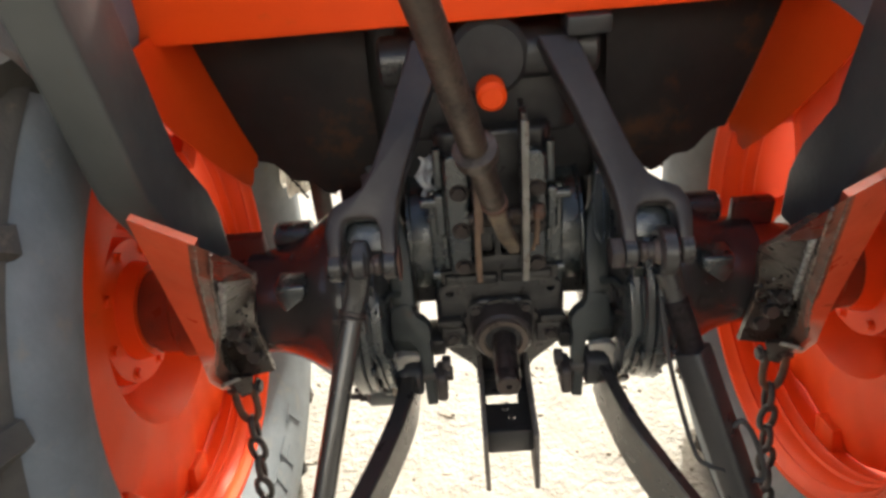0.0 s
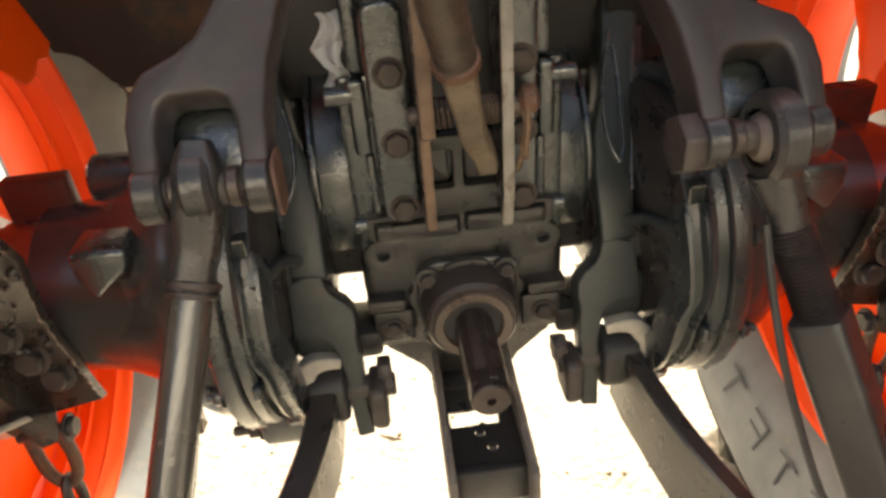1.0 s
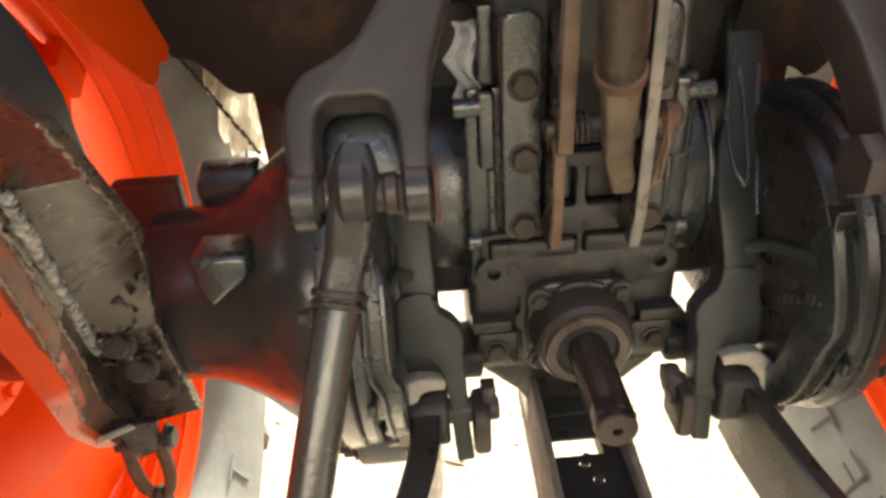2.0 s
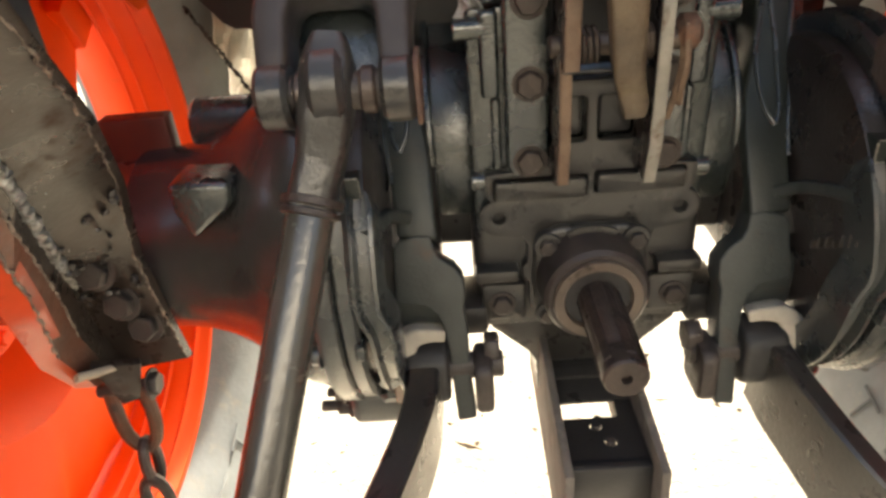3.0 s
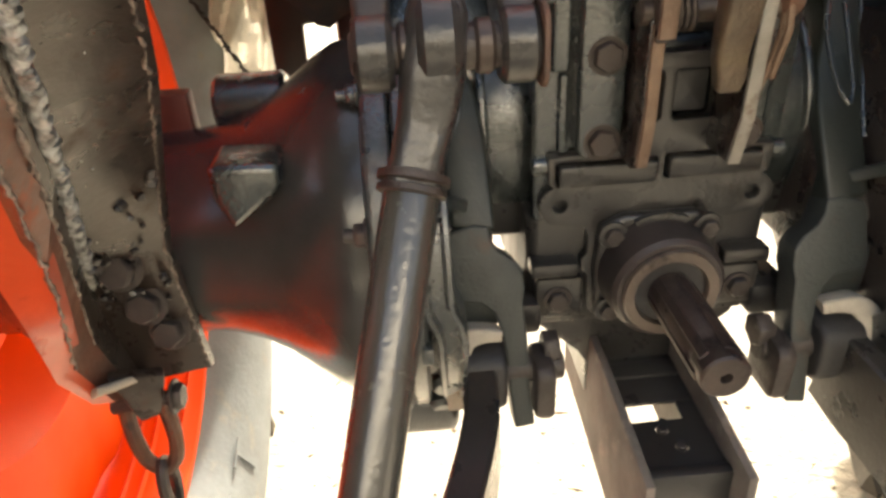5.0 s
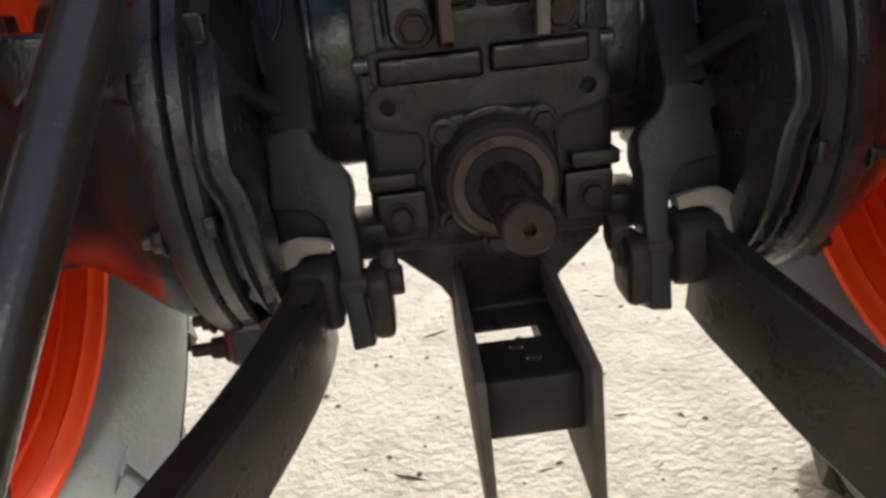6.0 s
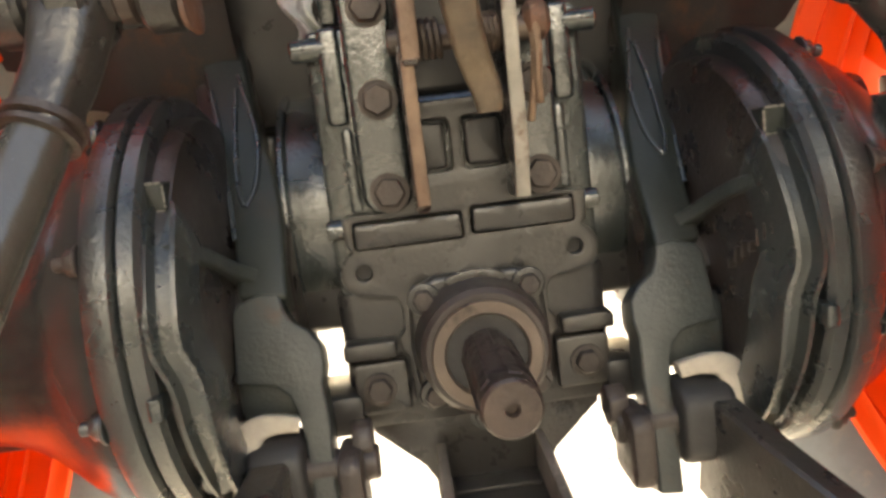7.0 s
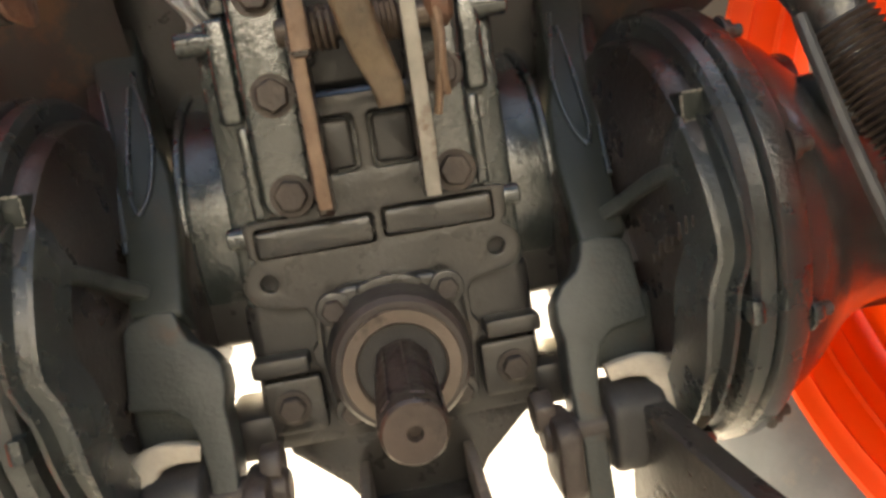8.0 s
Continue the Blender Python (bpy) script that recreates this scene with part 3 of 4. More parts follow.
    lugged = lean(-0.025, 0.61, 0.33)
    part("lug", prism([(X(x), z) for x, z in lug], 0.030, lugged @ pose(0, 0, -0.030), 0.0025, 3), CAST_DULL, axle, "dark grey painted cast lug")
    part("lug_boss", prism(rounded(-0.034, 0.520, 0.03, 0.575, 0.012, 5), 0.046, YZ(X(0.158) - 0.023), 0.005, 3), CAST_DULL, axle)
    # dusty lower web behind the link; bounced sunlight is put into its pale colour
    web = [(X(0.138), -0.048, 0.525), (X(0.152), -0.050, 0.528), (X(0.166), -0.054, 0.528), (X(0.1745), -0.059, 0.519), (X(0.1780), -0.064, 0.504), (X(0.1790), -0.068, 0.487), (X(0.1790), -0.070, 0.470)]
    part("lower_web", sweep(web, rounded(-0.010, -0.024, 0.010, 0.005, 0.004, 3), up=(0, -1, 0.3), sizes=[Vector((w, 1.0)) for w in (0.55, 0.65, 0.9, 1.1, 1.0, 0.9, 0.7)], smooth=4), PALE_IRON, axle, "dusty underside of the casting, ground bounce in its pale colour")

# unreadable cast marks on the wall of the drum, as plain bars
for k in range(7):
    x, y, z = 0.1765 + 0.0008 * k, -0.058 - 0.0085 * k, 0.598 + 0.005 * k
    part("cast_mark", block((x - 0.002, y, z), (x + 0.004, y + 0.0028, z + (0.011 if k % 3 else 0.007)), 0.0006, 1), BROWN_GREASE, axle)

# ---- lower links ----
for s in (-1, 1):
    X = lambda x: s * x
    link = thing("lower_link", (X(0.15), -0.1, 0.45), "black steel lower link arm pinned to the axle lug", "lift arm", "lower links")
    y, z = -0.052, 0.492
    f = 0.006 if s < 0 else 0.0  # the left lug stands a little further out
    part("ball_end", prism(rounded(y - 0.024, z - 0.032, y + 0.030, z + 0.027, 0.018, 6), 0.040, YZ(X(0.149 + f) - 0.020), 0.006, 3), BLACK, link)
    part("pin", rod((X(0.085), y, z), (X(0.195), y, z), 0.0125), BOLT, link)
    part("pin_head", hex_bolt((X(0.096 + f), y + 0.006, z + 0.014), (-s, 0, 0), 0.0155, 0.014, False), BOLT, link)
    part("pin_plate", prism(rounded(y - 0.030, z - 0.040, y + 0.020, z + 0.016, 0.012), 0.017, YZ(X(0.098 + f) - 0.0085), 0.005), BOLT, link)
    if s > 0:
        path = [(0.158, -0.055, 0.482), (0.165, -0.10, 0.472), (0.195, -0.18, 0.440), (0.275, -0.28, 0.358), (0.42, -0.44, 0.215)]
        part("bar", sweep(path, rounded(-0.010, -0.055, 0.010, 0.030, 0.0025, 1), smooth=5), GREY_ARM, link, "flat bar curving out and down")
    else:
        path = [(-0.158, -0.055, 0.488), (-0.163, -0.12, 0.485), (-0.19, -0.20, 0.470), (-0.235, -0.31, 0.455), (-0.30, -0.46, 0.44)]
        part("bar", sweep(path, rounded(-0.014, -0.045, 0.014, 0.022, 0.003, 1), smooth=5), GREY_ARM, link, "flat bar curving out and back")

# ---- lift arms ----
for s, dx, dz in ((-1, 0.0, 0.0), (1, 0.013, -0.008)):
    X = lambda x: s * (x + dx)
    arm = thing("lift_arm_fork", (X(0.12), 0.0, 0.9), "brownish grey forged lift arm with a forked end", "lift arm", "lift arms")
    tilt = axes((0, -0.162, 0.80 + dz), (1, 0, 0), (0, 0.62, 0.785), (0, -0.785, 0.62))
    fork = [(X(a), b) for a, b in ((0.206, -0.010), (0.222, -0.010), (0.225, 0.035), (0.222, 0.054), (0.212, 0.070), (0.190, 0.080), (0.176, 0.090), (0.160, 0.116), (0.132, 0.190), (0.100, 0.28),
                                   (0.050, 0.28), (0.088, 0.19), (0.118, 0.110), (0.130, 0.070), (0.135, 0.035), (0.136, -0.010), (0.153, -0.010), (0.155, 0.034), (0.159, 0.047), (0.167, 0.052), (0.195, 0.052), (0.202, 0.047), (0.205, 0.034))]
    part("fork", prism(fork, 0.038, tilt @ pose(0, 0, -0.022), 0.005, 3), BROWN_ARM, arm)
    web = [(X(a), b) for a, b in ((0.150, 0.060), (0.212, 0.060), (0.214, 0.012), (0.148, 0.012))]
    part("web", prism(web, 0.012, tilt @ pose(0, 0, -0.036), 0.003, 2), GREY, arm, "dark green-grey web between the arms")
    for x0, x1 in ((0.136, 0.153), (0.206, 0.223)):
        part("eye", rod((X(x0 - 0.001), -0.168, 0.795 + dz), (X(x1 + 0.001), -0.168, 0.795 + dz), 0.0192, 28), GREY_ARM, arm)
    part("fork_pin", rod((X(0.134), -0.168, 0.795 + dz), (X(0.226), -0.168, 0.795 + dz), 0.011), BOLT, arm)
    if s > 0:
        part("fork_nut", hex_bolt((X(0.135), -0.168, 0.795 + dz), (-s, 0, 0), 0.022, 0.015, False), BOLT, arm, "dark rusty hexagon nut")
    else:
        part("lock_plate", prism(rounded(-0.186, 0.775, -0.150, 0.815, 0.010), 0.003, YZ(-0.1345), 0.001), RUST, arm, "rusty lock plate")
    for x in (0.161, 0.198):
        part("spacer", rod((X(x - 0.005), -0.168, 0.795 + dz), (X(x + 0.005), -0.168, 0.795 + dz), 0.0135), SHAFT_STEEL, arm)

# ---- lift rods ----
left = thing("lift_rod", (-0.2, -0.2, 0.72), "grey tubular lift rod hanging from the fork", "lift rod", "lift rods")
top, low = (-0.184, -0.166, 0.797), (-0.279, -0.40, 0.452)
part("eye", rod((-0.194, -0.166, 0.797), (-0.173, -0.166, 0.797), 0.025, 28), GREY_ARM, left)
part("shank", sweep([(-0.181, -0.158, 0.826), (-0.183, -0.164, 0.810), (-0.187, -0.173, 0.785), (-0.192, -0.181, 0.762), (-0.197, -0.188, 0.748), (-0.201, -0.192, 0.735)], rounded(-0.0150, -0.0150, 0.0150, 0.0150, 0.009, 4), up=(1, 0, 0), sizes=[0.55, 1.0, 1.08, 0.95, 0.90, 1.0], smooth=4), GREY_ARM, left)
way = (Vector(low) - Vector(top)).normalized()
c = Vector((-0.2005, -0.1925, 0.736))
part("collar", join(turned([(-0.005, 0.015), (-0.004, 0.0185), (0.0, 0.0185), (0.001, 0.015)], c, way, 28), turned([(0.002, 0.015), (0.003, 0.0178), (0.006, 0.0178), (0.007, 0.015)], c, way, 28)), RUSTY_BOLT, left, "brown rusted collar rings")
part("tube", rod(c, low, 0.0145, 28), LIGHT_GREY, left, "smooth olive grey tube")

right = thing("lift_rod", (0.22, -0.2, 0.72), "grey adjustable lift rod with a threaded screw", "lift rod", "lift rods")
eye = part("eye", turned([(0, 0.0205), (0, 0.028), (0.004, 0.0325), (0.019, 0.0325), (0.023, 0.028), (0.023, 0.0205), (0, 0.0205)], (0.192, -0.168, 0.785), (1, 0, 0), 40), GREY_ARM, right)
part("ball", turned([(-0.004, 0.0125), (0.000, 0.0165), (0.006, 0.0195), (0.0115, 0.0203), (0.017, 0.0195), (0.023, 0.0165), (0.027, 0.0125)], (0.192, -0.168, 0.785), (1, 0, 0), 32), STEEL, eye, "worn bare steel ball")
part("shank", sweep([(0.204, -0.176, 0.764), (0.211, -0.184, 0.742), (0.215, -0.190, 0.726), (0.218, -0.196, 0.708)], circle(0.0140, 20), up=(1, 0, 0), sizes=[1.35, 1.05, 0.95, 0.95], smooth=4), GREY_ARM, right)
a, b = Vector((0.215, -0.190, 0.724)), Vector((0.365, -0.385, 0.27))
way = (b - a).normalized()
thread = []
for k in range(21):
    thread += [(0.0034 * k, 0.0135), (0.0034 * k + 0.0017, 0.0165)]
screw = part("screw", turned(thread, a, way, 24), SHAFT_STEEL, right, "dark threaded screw")
part("sleeve", prism(rounded(-0.0195, -0.0195, 0.0195, 0.0195, 0.008, 4), (b - a).length - 0.070, axes(a + way * 0.070, way.orthogonal().normalized(), way.cross(way.orthogonal().normalized()), way), 0.003), BLACK_PAINT_SHADE, right, "dark square sleeve")
side = way.cross(Vector((0, -1, 0))).normalized()
if side.x > 0:
    side = -side
front = side.cross(way).normalized()
if front.y > 0:
    front = -front
q = lambda along, across, out=0.0: a + way * along + side * across + front * out
wire = [q(-0.01, 0.016, 0.006), q(0.05, 0.028, 0.004), q(0.12, 0.036), q(0.21, 0.040), q(0.235, 0.030), q(0.24, 0.012, 0.015)]
part("locking_wire", sweep(wire, circle(0.0032, 8), up=(0, 1, 0.3), smooth=5), BLACK, right, "thin black bent wire")
loop = [q(0.185, -0.016, 0.012), q(0.18, -0.028, 0.012), q(0.20, -0.036, 0.010), q(0.245, -0.037, 0.010), q(0.268, -0.030, 0.010), q(0.265, -0.016, 0.012)]
part("handle_loop", sweep(loop, circle(0.0036, 8), up=(0, 1, 0.3), smooth=5), BLACK, right, "black crank handle loop")

# ---- top link and its bracket ----
bracket = thing("top_link_bracket", (0, 0, 0.75), "grey bolted top link bracket with rusty cheek plates", "bracket")
for s in (-1, 1):
    part("bar", prism(rounded(s * 0.0555 - 0.018, 0.664, s * 0.0555 + 0.018, 0.866, 0.012, 4), 0.022, XZ(0.004), 0.004, 3), GREY, bracket)
    for z in (0.678, 0.744, 0.808):
        part("bolt", hex_bolt((s * (0.0535 if s < 0 else 0.058), -0.016, z), (0, -1, 0), 0.0115, 0.008, True, 0.3 + z * 9), RUSTY_BOLT, bracket, "brown rusty bolt head")
    part("side_block", block((s * 0.076, -0.006, 0.730), (s * 0.092, 0.020, 0.800), 0.004, 3), GREY, bracket)
    part("side_rail", block((s * 0.0755, -0.002, 0.664), (s * 0.084, 0.016, 0.728), 0.003), GREY, bracket)
    part("side_pad", block((s * 0.0755, 0.004, 0.803), (s * 0.089, 0.022, 0.868), 0.003), GREY, bracket)
    part("stud", rod((s * 0.086, 0.002, 0.786), (s * 0.112, 0.002, 0.786), 0.0085), GREY, bracket)
# left cheek: a lower and an upper plate, each with a worn tan edge
lower = part("cheek", prism([(-0.004, 0.662), (-0.036, 0.662), (-0.044, 0.670), (-0.050, 0.70), (-0.052, 0.775), (-0.004, 0.775)], 0.0105, YZ(-0.0365), 0.002), OILY_RUST, bracket, "oily rusty brown lower cheek plate")
part("worn_edge", sweep([(-0.0305, -0.0435, 0.668), (-0.0305, -0.0505, 0.700), (-0.0305, -0.0525, 0.772)], rounded(-0.0045, -0.002, 0.0045, 0.003, 0.0015, 2), up=(0, -1, 0)), TAN_EDGE, lower, "worn tan edge")
upper = part("cheek", prism([(-0.004, 0.760), (-0.058, 0.760), (-0.060, 0.94), (-0.004, 0.94)], 0.012, YZ(-0.0345), 0.003), OILY_RUST, bracket, "oily rusty brown upper cheek plate")
part("worn_edge", sweep([(-0.0275, -0.0585, 0.764), (-0.0265, -0.0600, 0.84), (-0.0255, -0.0605, 0.93)], rounded(-0.0060, -0.002, 0.0060, 0.003, 0.0015, 2), up=(0, -1, 0)), TAN_EDGE, upper, "worn tan edge")
right_cheek = part("cheek", prism([(-0.004, 0.664), (-0.044, 0.664), (-0.054, 0.70), (-0.060, 0.94), (-0.004, 0.94)], 0.0085, YZ(0.0345), 0.002), OILY_RUST, bracket, "oily brown cheek plate")
part("worn_edge", sweep([(0.0385, -0.0450, 0.666), (0.0388, -0.0545, 0.702), (0.0392, -0.0580, 0.80), (0.0396, -0.0605, 0.93)], rounded(-0.0050, -0.002, 0.0050, 0.003, 0.0015, 2), up=(0, -1, 0)), WORN_GREY, right_cheek, "worn light grey edge")
for x0, x1 in ((-0.024, -0.006), (0.020, 0.033)):
    coil = [(x0 + (x1 - x0) * k / 40, -0.042 + 0.012 * math.cos(k * math.tau / 10), 0.778 + 0.012 * math.sin(k * math.tau / 10)) for k in range(41)]
    part("spring", sweep(coil, circle(0.0022, 6), up=(0.3, 1, 0.2)), GREASY, bracket, "small coil spring")
pin = part("bracket_pin", rod((-0.042, -0.042, 0.778), (0.062, -0.042, 0.778), 0.0085), GREASY, bracket)
part("pin_knob", turned([(0, 0.008), (0.004, 0.013), (0.014, 0.013), (0.018, 0.008)], (0.050, -0.042, 0.782), (1, 0, 0), 20), RUST, pin, "rusty pin head")
for x, y, tip in ((0.0545, -0.046, (0.050, -0.040, 0.716)), (0.0560, -0.050, (0.0575, -0.042, 0.728))):
    part("split_pin", sweep([(x, y, 0.790), (x + 0.001, y - 0.004, 0.765), (x, y, 0.745), tip], circle(0.0028, 8), up=(0, 1, 0), smooth=3), TAN_EDGE, pin, "bent split pin")

top_link = thing("top_link", (0, -0.1, 0.8), "greasy brown top link folded up against the seat", "link bar")
a, b = Vector((0.012, -0.066, 0.752)), Vector((-0.074, -0.32, 1.17))
p = lambda t: a.lerp(b, t)
part("tongue", sweep([Vector((0.0205, -0.052, 0.727)), Vector((0.0195, -0.056, 0.738)), Vector((0.0150, -0.062, 0.752)), p(0.05), p(0.12), p(0.22)], rounded(-0.010, -0.011, 0.010, 0.011, 0.004, 3), up=(1, 0, 0), sizes=[0.75, 0.9, 0.95, 1.0, 1.05, 1.2], width=0.0, smooth=3), GREASY_TAN, top_link, "tan greasy hooked tongue")
part("ring", turned([(-0.004, 0.012), (-0.003, 0.0175), (0.004, 0.0175), (0.006, 0.013)], p(0.225), b - a, 24), RUST, top_link)
part("tube", sweep([p(0.22), p(0.3), p(0.45), p(0.6), p(1.0)], circle(0.0165, 20), up=(1, 0, 0), sizes=[0.9, 0.98, 1.0, 1.0, 1.0], smooth=3), GREASY, top_link)
part("collar", turned([(-0.012, 0.019), (-0.008, 0.026), (0.008, 0.026), (0.012, 0.019)], p(0.47), b - a, 24), GREASY, top_link)

# ---- lift cover, rockshaft and seat platform ----
lift = thing("hydraulic_lift", (0, 0.1, 0.9), "dark hydraulic lift cover with a rockshaft", "lift housing")
part("cover", prism(rounded(-0.13, 0.05, 0.13, 0.55, 0.03, 5), 0.16, XY(0.86), 0.012, 3), BLACK_PAINT_SHADE, lift)
part("rear_wall", prism(rounded(-0.205, 0.13, 0.205, 0.50, 0.03, 4), 0.30, XY(0.74), 0.01, 2), BLACK_PAINT_SHADE, lift)
part("rockshaft", rod((-0.15, 0.05, 0.985), (0.15, 0.05, 0.985), 0.036, 32), BLACK_PAINT_SHADE, lift)
part("cylinder", rod((0.0, 0.06, 0.99), (0.0, 0.01, 0.99), 0.055, 32), BLACK, lift)
part("valve_block", block((0.10, -0.012, 1.018), (0.158, 0.05, 1.043), 0.004), BLACK_PAINT_SHADE, lift)
part("knob", rod((0.0, -0.0, 0.955), (0.0, -0.04, 0.955), 0.020, 28, 0.3), ORANGE, lift, "round red knob")

platform = thing("seat_platform", (0, 0.2, 1.05), "orange painted sheet metal seat platform", "tractor body")
part("rear_panel", prism(rounded(-0.46, 1.045, 0.46, 1.30, 0.02, 3), 0.012, XZ(0.012), 0.003), ORANGE, platform)
part("floor", block((-0.46, 0.012, 1.048), (0.46, 0.65, 1.060), 0.003), ORANGE, platform)
# unseen panel added ahead to keep the sun off the axle tops
part("sun_block_panel", block((-0.62, 0.650, 0.80), (0.62, 0.662, 1.060), 0.003), ORANGE, platform)

# ---- fenders ----
for s in (-1, 1):
    X = lambda x: s * x
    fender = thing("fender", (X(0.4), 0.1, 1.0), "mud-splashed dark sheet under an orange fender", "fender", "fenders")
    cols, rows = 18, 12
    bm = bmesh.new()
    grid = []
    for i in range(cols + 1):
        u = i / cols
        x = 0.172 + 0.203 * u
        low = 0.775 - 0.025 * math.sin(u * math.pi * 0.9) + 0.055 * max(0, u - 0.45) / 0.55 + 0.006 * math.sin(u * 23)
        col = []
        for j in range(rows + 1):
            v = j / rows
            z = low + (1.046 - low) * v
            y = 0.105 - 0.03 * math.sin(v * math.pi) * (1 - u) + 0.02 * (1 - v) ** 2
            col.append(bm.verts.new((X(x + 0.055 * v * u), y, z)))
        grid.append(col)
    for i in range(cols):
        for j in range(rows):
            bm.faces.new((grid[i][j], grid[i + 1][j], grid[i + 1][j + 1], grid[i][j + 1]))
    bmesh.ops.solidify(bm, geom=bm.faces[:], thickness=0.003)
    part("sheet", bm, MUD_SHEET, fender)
    skirt = [(0.13, 0.83), (0.105, 0.818), (0.085, 0.822), (0.062, 0.812), (0.044, 0.812), (0.02, 0.835), (-0.02, 0.88), (-0.07, 0.95), (-0.13, 1.06), (0.13, 1.06)]
    bm = prism(skirt, 0.003, YZ(0), 0.0008, 1)
    for v in bm.verts:
        v.co.x = X(0.374 + (v.co.z - 0.815) * 0.26) + v.co.x
    part("skirt", bm, ORANGE, fender, "orange inner skirt with a wavy lower edge")

flap = thing("torn_mud_flap", (-0.35, 0.22, 0.75), "pale crumpled torn plastic mud flap by the tyre", "mud flap")


def drape(x_at, y_at, low, high, cols=40, rows=24, thick=0.002):
    """A hanging sheet with deep upright folds; x_at and y_at take (across, up)."""
    bm = bmesh.new()
    grid = [[bm.verts.new((x_at(i / cols, j / rows), y_at(i / cols, j / rows), low(i / cols) + (high - low(i / cols)) * j / rows)) for j in range(rows + 1)] for i in range(cols + 1)]
    for i in range(cols):
        for j in range(rows):
            bm.faces.new((grid[i][j], grid[i + 1][j], grid[i + 1][j + 1], grid[i][j + 1]))
    bmesh.ops.solidify(bm, geom=bm.faces[:], thickness=thick)
    return bm


part("sheet", drape(lambda u, v: -0.47 + 0.118 * u + 0.03 * v, lambda u, v: 0.46 + 0.022 * math.sin(u * 13 + v * 6) + 0.012 * math.sin(u * 31 - v * 13) + 0.008 * math.sin(u * 9 + v * 29),
                    lambda u: 0.58 + 0.010 * math.sin(u * 6), 0.90), PALE_PLASTIC, flap, angle=25)

seam_rng = random.Random(3)
line = [(-0.476 + 0.092 * k / 60 + seam_rng.uniform(-0.002, 0.002), 0.412 + seam_rng.uniform(-0.002, 0.002), 0.765 - 0.170 * k / 60) for k in range(61)]
part("torn_seam", sweep(line, circle(0.0034, 6), up=(0, 1, 0), sizes=[seam_rng.uniform(0.4, 1.3) for _ in line]), BLACK, flap, "dark ragged seam")

scrap = thing("plastic_scrap", (-0.098, 0.03, 0.80), "crumpled white plastic scrap wedged beside the bracket", "plastic scrap")
part("sheet", drape(lambda u, v: -0.111 + 0.024 * u + 0.006 * math.sin(v * 9), lambda u, v: 0.012 + 0.006 * math.sin(u * 9 + v * 7) + 0.004 * math.sin(v * 17 - u * 5),
                    lambda u: 0.772 + 0.02 * (1 - u), 0.855, 10, 16, 0.001), WHITE_PLASTIC, scrap, angle=20)

support = thing("chassis_bracket", (-0.30, 0.33, 0.75), "dark painted chassis bracket ahead of the axle", "bracket")
part("plate", prism([(-0.352, 0.50), (-0.318, 0.50), (-0.312, 0.712), (-0.262, 0.716), (-0.250, 0.62), (-0.20, 0.60), (-0.20, 0.92), (-0.352, 0.92)], 0.012, XZ(0.33), 0.003), BLACK_PAINT_SHADE, support)
part("hose", sweep([(-0.30, 0.30, 0.90), (-0.28, 0.28, 0.82), (-0.235, 0.28, 0.79), (-0.20, 0.30, 0.70)], circle(0.009, 10), up=(0, 1, 0), smooth=5), BLACK, support, "black rubber hose")

# ---- wheels ----
def lathe_free(rings, steps):
    bm = bmesh.new()
    vs = [[bm.verts.new(r(k * math.tau / steps)) for k in range(steps)] for r in rings]
    for p, q in zip(vs, vs[1:]):
        for k in range(steps):
            bm.faces.new((p[k], p[(k + 1) % steps], q[(k + 1) % steps], q[k]))
    return bm


